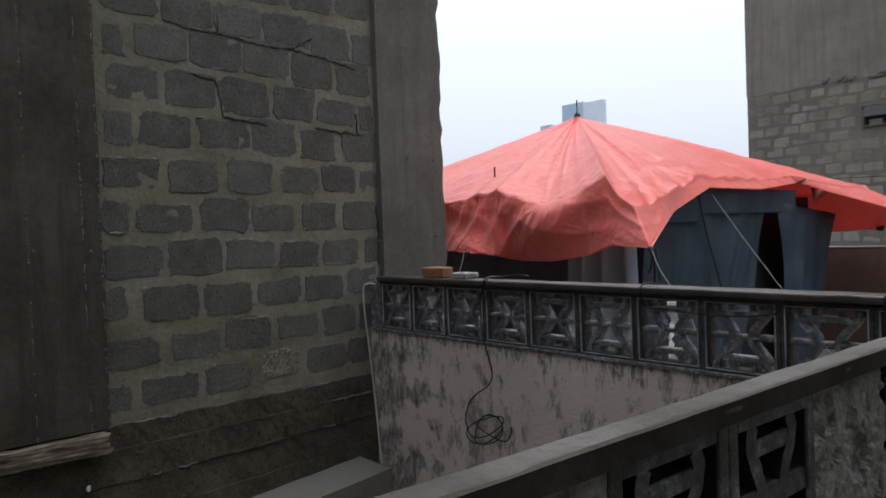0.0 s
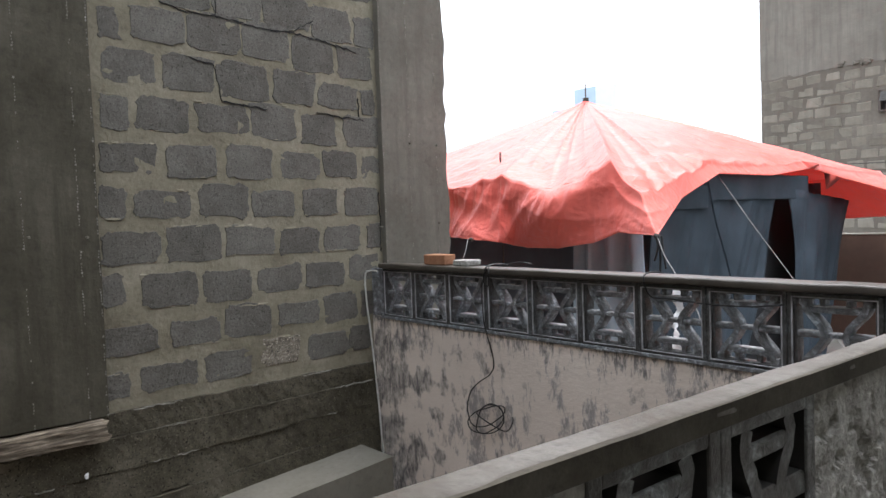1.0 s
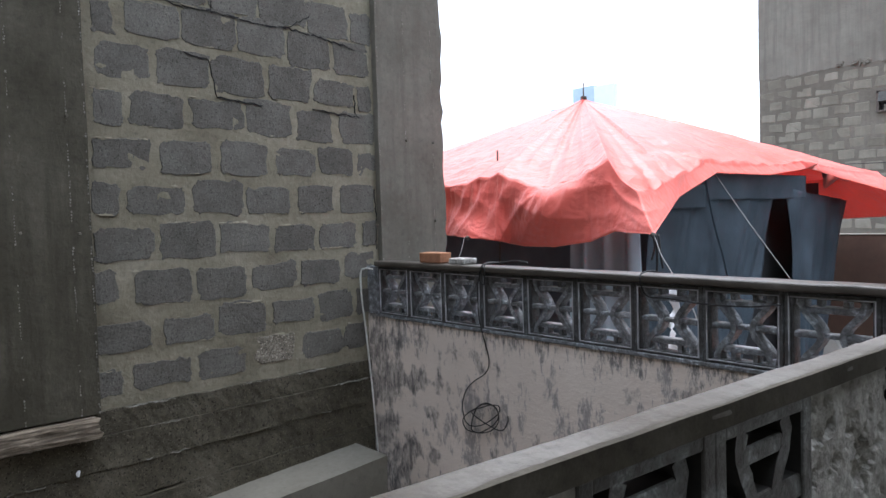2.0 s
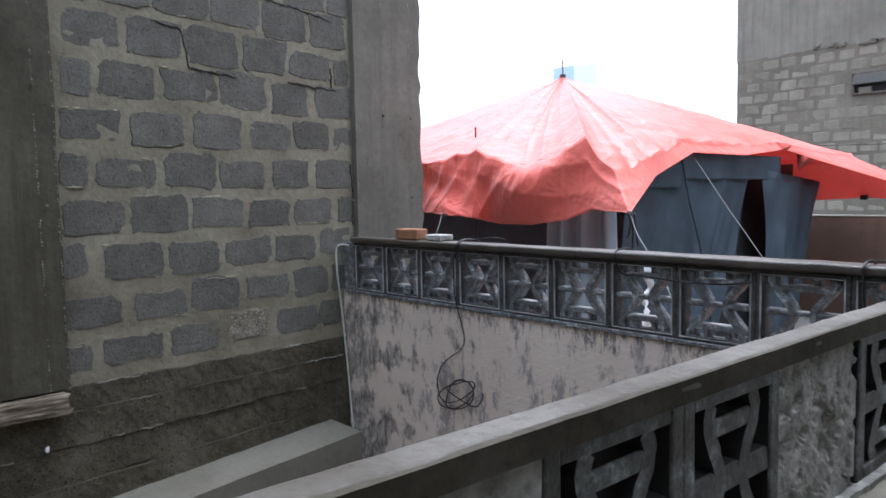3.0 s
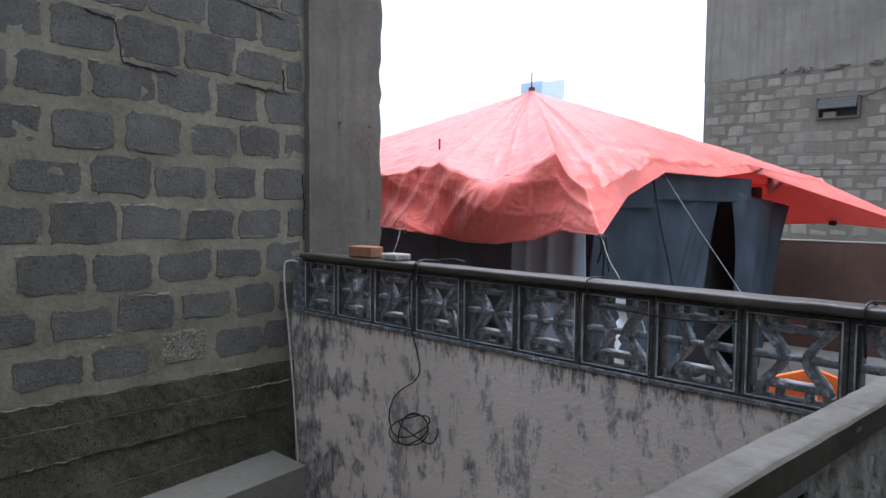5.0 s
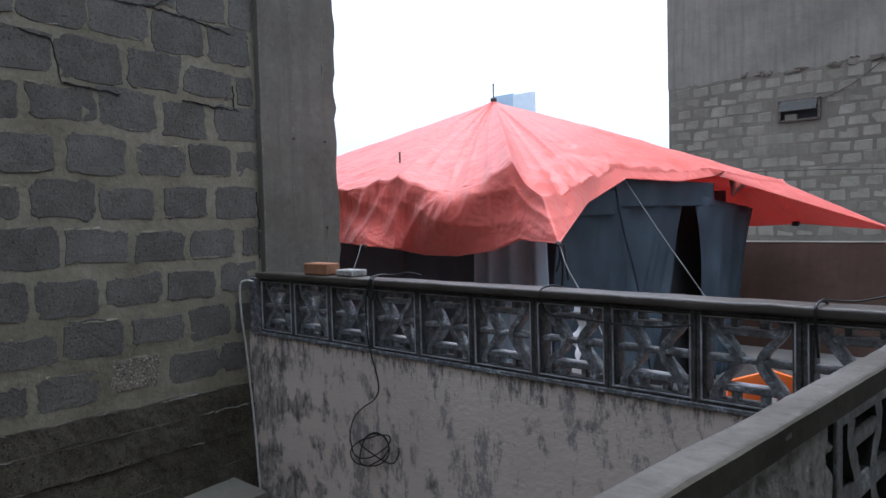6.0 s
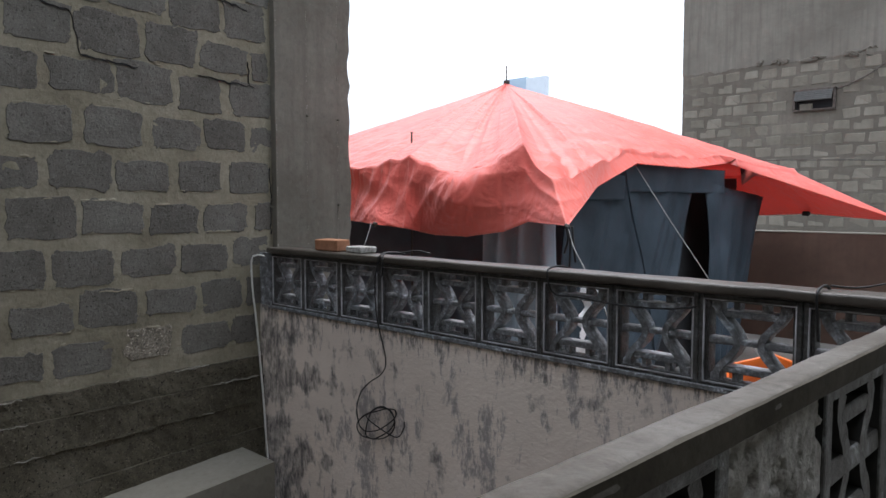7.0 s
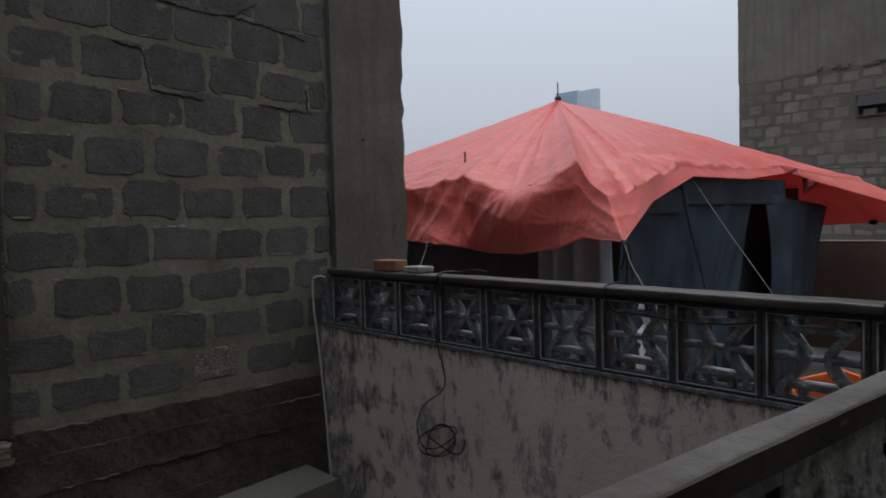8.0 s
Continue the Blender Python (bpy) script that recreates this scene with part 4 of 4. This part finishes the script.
tent = thing("tent", "grey-blue canvas tent with an open front and door slit", "tent")
def side(u, v):
    """The side of the tent: leans out to the foot, its door edge slants."""
    left = 1.42 + 0.30 * v
    y = left + u * (3.53 - 0.88 * (1 - v) - left)
    d = noise.noise(Vector((u * 6.5 - v * 1.6, v * 0.9, 1.0))) + 0.45 * noise.noise(Vector((u * 17 - v * 2.5, v * 1.7, 6.0)))
    tug = 0.05 * math.exp(-((u - 0.15 - 0.25 * (1 - v)) / 0.07) ** 2)
    return (0.80 + 0.10 * (1 - v) + 0.06 * d * (1.1 - 0.7 * v) + tug * (1 - v), y, 1.66 * v)


def canvas_roof():
    """The tent's own canvas roof, under the tarpaulin."""
    bm = bmesh.new()
    tip = bm.verts.new(PEAK - Vector((0, 0, 0.10)))
    ring = []
    for e, h in RINGS:
        q = PEAK.lerp(Vector(e), 0.84)
        ring.append(bm.verts.new((min(q.x, 0.68), max(1.25, min(q.y, 3.7)), q.z - 0.15)))
    for a, b in zip(ring, ring[1:] + ring[:1]):
        bm.faces.new((tip, a, b))
    bm.normal_update()
    bmesh.ops.solidify(bm, geom=bm.faces[:], thickness=0.004)
    return bm


part("canvas_roof", canvas_roof(), M_CANVAS, tent, "grey canvas roof under the tarpaulin")
part("side_wall", sheet(side, 70, 24, 0.004), M_CANVAS, tent, "grey-blue canvas side with soft slanting folds", smooth=True)


def flap(u, v):
    top = 1.60 - 0.12 * u
    y = 3.66 + 0.22 * (1 - v) + u * (1.08 - 0.60 * (1 - v))
    fold = noise.noise(Vector((u * 3.4 + (1 - v) * 0.8, v * 0.8, 4.0))) + 0.5 * noise.noise(Vector((u * 9, v * 2.0, 9.0)))
    return (0.81 + 0.10 * u * v + 0.05 * fold, y, top * v)


part("door_flap", sheet(flap, 30, 20, 0.004), M_CANVAS, tent, "loose canvas door flap", smooth=True)
part("valance", canvas(0.845, 2.27, 0.845, 3.98, 1.508, 1.705, 9.0, 0.022, 30), M_CANVAS, tent, "canvas valance over the door", smooth=True)
part("valance", canvas(0.86, 1.78, 0.85, 2.32, 1.45, 1.62, 12.0, 0.016, 14), M_CANVAS, tent, "canvas valance", smooth=True)


def curtain(u, v):
    """The front panel hangs in deep folds and spreads towards the foot."""
    x = 0.52 + 0.43 * u - 0.05 * (1 - v) * (1 - u) + 0.05 * (1 - v) * u
    deep = 0.055 * math.sin(u * 19 + 1.2 * noise.noise(Vector((u * 3, v, 2.0)))) * (1.1 - 0.5 * v)
    return (x, 1.22 + 0.10 * u + deep + 0.03 * noise.noise(Vector((u * 5, v * 1.5, 7.0))), 1.64 * v)


part("front_wall", sheet(curtain, 60, 16, 0.004), M_CANVAS_PALE, tent, "pale grey canvas front panel with deep folds", smooth=True)
part("back_wall", canvas(-2.8, 4.75, 0.64, 4.75, 0.0, 1.66, 2.0, 0.03, 20), M_CANVAS_IN, tent)
part("west_wall", canvas(-2.8, 1.55, -2.8, 4.95, 0.0, 1.72, 3.0, 0.03, 20), M_CANVAS_IN, tent)
part("inner_sheet", canvas(-2.8, 2.35, 0.75, 2.35, 0.0, 1.74, 3.5, 0.05, 30), M_CANVAS_IN, tent, "dark inner curtain")
# Black sheet added behind the door slit in place of the unlit inside.
part("inner_sheet", canvas(0.60, 2.6, 0.60, 4.55, 0.0, 1.66, 7.5, 0.02, 8), M_DARK, tent)
part("centre_pole", tube([(-1.0, 3.27, 0.0), (-1.0, 3.27, 2.74)], 0.007), M_STEEL, tent, "thin steel pole")
part("pole_cap", tube([(-1.0, 3.27, 2.56), (-1.0, 3.27, 2.60)], 0.03, 8), M_STEEL, tent)
part("front_pole", tube([(-0.455, 1.5, 0.0), (-0.455, 1.5, 1.95)], 0.007), M_STEEL, tent, "thin steel pole through the cloth")
part("seam", tube([(0.85, 2.30, 1.70), (0.87, 2.38, 1.35), (0.89, 2.53, 0.95), (0.92, 2.66, 0.3)], 0.008), M_CANVAS, tent)


def rope(name, pts, radius, mat, label, category="rope"):
    ob = part(name, tube(pts, radius), mat, None, smooth=True)
    return tagged(ob, label, category)


rope("guy_rope", [(0.86, 2.42, 1.70), (1.25, 2.18, 1.32), (1.60, 1.98, 0.985), (2.6, 1.4, 0.02)], 0.0026, M_ROPE, "pale guy rope stretched from the tent to the floor")
rope("guy_rope", [(1.47, 0.71, 1.31), (1.58, 0.60, 1.22), (1.71, 0.50, 1.127), (1.95, 0.32, 0.9), (2.2, 0.2, 0.02)], 0.0026, M_ROPE, "pale guy rope from the tarpaulin corner to the floor")
rope("guy_rope", [(-0.08, 0.79, 1.30), (-0.02, 0.70, 1.20), (0.10, 0.45, 0.9), (0.15, 0.3, 0.02)], 0.0026, M_ROPE, "twisted pale rope tying the tarpaulin hem down")
rope("guy_rope", [(2.10, 4.60, 1.27), (2.28, 4.3, 1.245), (2.36, 4.15, 1.235)], 0.006, M_BLACK, "dark rope from the tarpaulin corner to a post")
for dx, ln in ((0.0, 0.20), (0.018, 0.17), (-0.015, 0.13)):
    rope("rope_end", [(1.475 + dx, 0.71, 1.32), (1.49 + dx, 0.70, 1.32 - ln * 0.5), (1.485 + dx * 2, 0.70, 1.32 - ln)], 0.006, M_BLACK, "black rope ends hanging from the tarpaulin corner")
for p in ((1.50, 4.42, 1.53), (1.20, 4.98, 1.325)):
    clip = part("tarp_clip", roughen(solid(p[0] - 0.03, p[0] + 0.03, p[1] - 0.02, p[1] + 0.02, p[2] - 0.02, p[2] + 0.02, 0.006), 0.008, 30), M_BLACK, None)
    tagged(clip, "small black clip on the edge of the tarpaulin", "clip", group="clips on the tarpaulin")
rope("wall_wire", [(0.04, FY - 0.03, 3.16), (0.45, FY - 0.04, 3.32), (0.86, FY - 0.04, 3.60), (1.0, FY - 0.04, 3.68)], 0.009, M_STEEL, "thin dark wire fixed across the block wall", "wire")
rope("overhead_wire", [(0.9, 4.2, 1.80), (2.0, 5.1, 1.79), (3.2, 5.95, 1.70), (6.5, 8.5, 1.75)], 0.004, M_BLACK, "thin dark wire stretched over the terrace", "wire")

post = part("post", tube([(2.36, 4.15, 0.0), (2.36, 4.15, 1.24)], 0.018, 8), M_STEEL, None)
tagged(post, "thin dark steel post on the terrace", "post")

# ---- plastic chairs behind the parapet ----
def plastic_chair(mat, label, at):
    c = thing("plastic_chair", label, "chair", at=at)
    part("seat", roughen(solid(-0.22, 0.22, -0.21, 0.22, 0.41, 0.44, 0.012, 2), 0.004, 6), mat, c)
    def back(u, v):
        a = (u - 0.5) * 1.7
        return (0.25 * math.sin(a), 0.20 + 0.06 * math.cos(a) + 0.10 * v, 0.44 + (0.38 - 0.10 * abs(u - 0.5)) * v)
    for k in range(4):
        def slat(u, v, k=k):
            return back(0.04 + k * 0.245 + u * 0.17, v)
        part("back_slat", sheet(slat, 4, 8, 0.008), mat, c, smooth=True)
    def rail(u, v):
        return back(u, 0.78 + 0.24 * v)
    part("top_rail", sheet(rail, 16, 3, 0.014), mat, c, smooth=True)
    for sx in (-1, 1):
        part("armrest", tube([(sx * 0.24, -0.2, 0.62), (sx * 0.27, 0.05, 0.64), (sx * 0.24, 0.25, 0.66)], 0.02), mat, c, smooth=True)
        for y in (-0.19, 0.2):
            part("leg", tube([(sx * 0.21, y, 0.42), (sx * 0.25, y * 1.15, 0.0)], 0.02), mat, c, smooth=True)
        part("arm_post", tube([(sx * 0.22, -0.19, 0.42), (sx * 0.24, -0.2, 0.62)], 0.018), mat, c, smooth=True)
    return c


plastic_chair(M_ORANGE, "bright orange plastic chair beside the parapet", pose(2.385, 0.83, 0, 0, 0, 199) @ Matrix.Diagonal((0.78, 1, 1.08, 1)))


def crumpled(x0, y0, x1, y1, z0, z1, seed, amount):
    along = Vector((x1 - x0, y1 - y0, 0))
    side = Vector((along.y, -along.x, 0)).normalized()
    def fn(u, v):
        p = Vector((x0, y0, z0)) + along * u + Vector((0, 0, (z1 - z0) * v))
        return p + side * amount * noise.noise(p * 14 + Vector((seed, 0, 0))) + along * 0.25 * (0.5 - v) * noise.noise(Vector((seed, v * 3, u)))
    return sheet(fn, 8, 16, 0.002)


hung = part("plastic_sheet", crumpled(1.675, 0.50, 1.735, 0.47, 0.76, 1.07, 2.0, 0.05), M_WHITEPLASTIC, None, smooth=True)
tagged(hung, "crumpled white plastic sheet hanging from the guy rope", "plastic sheet")


def litter(u, v):
    x, y = 2.15 + 1.3 * u, 5.66 - 0.30 * v * (0.7 + 0.5 * noise.noise(Vector((u * 5, 1, 0))))
    return (x, y, 0.008 + 0.05 * (1 - v) * (0.6 + noise.noise(Vector((x * 6, y * 6, 0)))) + 0.012 * noise.noise(Vector((x * 20, y * 20, 3))))


scraps = part("plastic_sheet", sheet(litter, 40, 10, 0.002), M_SCRAP, None)
tagged(scraps, "pale crumpled plastic sheet lying along the wall foot", "plastic sheet")

# ---- things on the parapets ----
brick = part("brick", roughen(solid(-0.082, 0.082, -0.045, 0.045, 0, 0.058, 0.006, 2), 0.003, 18), M_BRICK, None, at=pose(0.49, 0.055, TOP + 0.001, 0, 0, 6))
tagged(brick, "orange-red clay brick lying on the coping", "brick")
slab = part("stone_slab", roughen(solid(-0.066, 0.066, -0.045, 0.05, 0, 0.032, 0.006), 0.004, 20), M_PIER, None, at=pose(0.71, 0.06, TOP + 0.001, 0, 0, -4))
tagged(slab, "grey broken stone slab lying on the coping", "stone slab")


def coil():
    pts = [(0.962, -0.026, 1.190), (0.93, -0.026, 1.13), (0.905, -0.016, 1.05), (0.915, -0.014, 0.90), (0.972, -0.012, 0.72), (0.945, -0.012, 0.645), (0.86, -0.012, 0.59), (0.795, -0.014, 0.53), (0.765, -0.016, 0.45)]
    for k in range(30):
        a = math.pi * (1.0 + k / 5.0)
        wob = 1 + 0.5 * noise.noise(Vector((k * 0.33, 0, 2.0)))
        pts.append((0.925 + 0.09 * noise.noise(Vector((k * 0.17, 9, 1))) + 0.150 * wob * (1 - 0.012 * k) * math.cos(a), -0.015 - 0.0005 * k, 0.412 + 0.05 * noise.noise(Vector((k * 0.13, 5, 0))) + 0.080 * wob * math.sin(a + 0.35)))
    pts += [(1.04, -0.02, 0.37), (1.10, -0.02, 0.42), (1.105, -0.02, 0.455)]
    return pts


rope("hanging_wire", coil(), 0.0032, M_BLACK, "thin black wire with a loose coil against the plaster", "wire")
rope("wire_knot", [(0.94, 0.14, 1.19), (0.95, 0.05, 1.205), (0.955, -0.03, 1.19), (0.94, -0.032, 1.12), (0.97, -0.03, 1.10), (0.975, -0.03, 1.17), (0.96, 0.0, 1.20), (1.02, 0.05, 1.205), (1.09, 0.08, 1.215), (1.15, 0.10, 1.205)], 0.0036, M_BLACK, "knotted black wire tied round the coping", "wire")
rope("wire_tie", [(1.89, 0.14, 1.175), (1.885, 0.06, 1.197), (1.885, -0.026, 1.19), (1.89, -0.03, 1.14), (1.91, -0.012, 1.10), (2.0, -0.01, 1.098), (2.17, -0.012, 1.088), (2.33, -0.012, 1.092), (2.44, -0.012, 1.108)], 0.0036, M_BLACK, "black wire tied round the coping and along the blocks", "wire")
rope("wire_tie", [(2.78, 0.142, 1.15), (2.79, 0.06, 1.197), (2.79, -0.026, 1.19), (2.79, -0.028, 1.13), (2.795, -0.024, 1.05)], 0.0042, M_BLACK, "black cable tied round the coping", "cable")
rope("corner_cable", [(2.80, 0.05, 1.20), (2.86, 0.10, 1.195), (2.95, 0.13, 1.215), (3.05, 0.15, 1.222), (3.12, 0.15, 1.17), (3.16, 0.14, 1.08), (3.165, 0.14, 0.99), (3.13, 0.15, 0.93), (3.12, 0.16, 0.86), (3.15, 0.3, 0.4), (3.2, 0.5, 0.012)], 0.003, M_BLACK, "black cable looped over the parapet corner", "cable")
rope("cable_hook", [(2.945, 0.12, 1.19), (2.95, 0.12, 1.235), (2.965, 0.12, 1.215), (2.985, 0.12, 1.20), (2.99, 0.12, 1.25)], 0.005, M_BLACK, "bent black cable end on the coping", "cable")
rope("floor_cable", [(3.20, 0.6, 0.006), (3.0, 1.6, 0.008), (3.05, 2.1, 0.008), (3.24, 1.87, 0.008), (3.7, 1.4, 0.008), (4.2, 1.3, 0.008)], 0.008, M_BLACK, "black cable lying on the terrace floor", "cable")
rope("corner_pipe", [(-0.004, -0.032, 1.140), (-0.06, -0.05, 1.142), (-0.085, -0.066, 1.11), (-0.085, -0.062, 0.95), (-0.085, -0.045, 0.80), (-0.072, -0.03, 0.55), (-0.05, -0.024, 0.3), (-0.035, -0.022, 0.1), (-0.02, -0.02, -0.05), (0.0, -0.02, -0.17), (0.06, -0.02, -0.215)], 0.0055, M_WHITE, "thin white cable running down the wall corner", "cable")


def plank():
    bm = rough_slab(-0.11, 0.0, -3.2, -1.60, 0.462, 0.548, 0.016, 0.007, 10.0)
    for v in bm.verts:
        split = noise.noise(Vector((v.co.x * 30, v.co.y * 5, v.co.z * 55)))
        v.co += Vector((0.008 * split, 0, 0.005 * split))
        if v.co.y > -1.66:
            v.co.y += 0.03 * noise.noise(Vector((v.co.x * 40, 0, v.co.z * 70)))
    return bm


board = part("wooden_plank", plank(), M_WOOD, None)
tagged(board, "splintered old wooden plank resting on the beam", "plank")
for p, r in (((-0.055, -1.66, 1.96), 0.012), ((-0.06, 0.30, 1.935), 0.010), ((-0.062, 0.055, 1.41), 0.009), ((-0.055, -1.63, 1.42), 0.010), ((-0.055, -1.87, 1.43), 0.010), ((-0.06, 0.52, 1.93), 0.010), ((-0.06, 0.52, 1.42), 0.009)):
    nail = part("form_nail", tube([(p[0] - 0.02, p[1], p[2]), (p[0] + 0.012, p[1], p[2] - 0.004)], r * 0.6, 6, 1), M_LEDGE, None)
    tagged(nail, "rusty nail stuck in the cast concrete column", "nail", group="nails in the columns")
rag = part("cloth_scrap", roughen(solid(-0.07, -0.05, -1.70, -1.68, 0.285, 0.31, 0.006), 0.01, 40), M_WHITEPLASTIC, None)
tagged(rag, "white plaster lump stuck on the dark beam", "plaster lump")

def crack(pts, seed, parent, deep=0.0035):
    """An open joint: a thin dark ragged gap along the mortar."""
    r = random.Random(seed)
    bm = bmesh.new()
    for (y0, z0), (y1, z1) in zip(pts, pts[1:]):
        steps = max(2, int(math.hypot(y1 - y0, z1 - z0) / 0.022))
        line = []
        for k in range(steps + 1):
            f = k / steps
            line.append((y0 + (y1 - y0) * f + r.uniform(-0.005, 0.005), z0 + (z1 - z0) * f + r.uniform(-0.006, 0.006), r.uniform(0.001, deep)))
        rows = [(bm.verts.new((WX + 0.0075, y - t * 0.6, z + t)), bm.verts.new((WX + 0.0075, y + t * 0.6, z - t)), bm.verts.new((WX - 0.02, y, z))) for y, z, t in line]
        for p, q in zip(rows, rows[1:]):
            for i in range(3):
                bm.faces.new((p[i], p[(i + 1) % 3], q[(i + 1) % 3], q[i]))
    part("open_joint", bm, M_DARK, parent)


crack([(-1.22, 2.585), (-1.08, 2.56), (-0.93, 2.56), (-0.93, 2.66)], 1, wall)
crack([(-0.93, 2.56), (-0.77, 2.545), (-0.62, 2.53), (-0.50, 2.535), (-0.34, 2.52), (-0.19, 2.50), (-0.05, 2.475)], 7, wall, 0.0055)
crack([(-0.50, 2.535), (-0.34, 2.62)], 8, wall)
crack([(-1.09, 2.325), (-0.95, 2.30), (-0.935, 2.20), (-0.915, 2.11), (-0.80, 2.10), (-0.65, 2.085)], 2, wall, 0.005)
crack([(-0.34, 2.09), (-0.19, 2.075), (-0.02, 2.065)], 3, wall, 0.005)
crack([(-0.05, 2.20), (-0.045, 2.07)], 4, wall)
crack([(0.075, 1.25), (0.08, 1.45), (0.076, 1.62)], 5, wall)

# ---- pieces of the walls ----
block_courses()


def facade_blocks():
    r = random.Random(3)
    kinds = []
    for k in range(12):
        bm = solid(-0.132, 0.132, -0.002, 0.03, -0.079, 0.079, 0.014, 2)
        taper, dome = r.uniform(0.0, 0.10), r.uniform(-0.25, 0.12)
        for v in bm.verts:
            v.co.x *= 1 - taper * (1 if v.co.z > 0 else 0)
            v.co.z += dome * abs(v.co.x) * 0.10
        kinds.append(mesh_of(roughen(bm, 0.018, 7, k * 2.3), "block", M_FBLOCK))
    for row in range(14):
        z = 1.12 + 0.185 * row
        slip = r.uniform(-0.05, 0.05)
        for col in range(21):
            x = -2.30 + 0.302 * col + (0.15 if row % 2 else 0.0) + slip
            if (abs(x + 0.28) < 0.46 and abs(z - 3.0) < 0.22):
                continue
            ob = new("block", kinds[r.randrange(12)])
            ob.parent = house
            ob.location = (x + r.uniform(-0.015, 0.015), FY - 0.002, z + r.uniform(-0.012, 0.012))
            ob.rotation_euler = (0, radians(r.uniform(-2.2, 2.2)), 0)
            ob.scale = (r.uniform(0.84, 1.08), 1, r.uniform(0.82, 1.08))


facade_blocks()
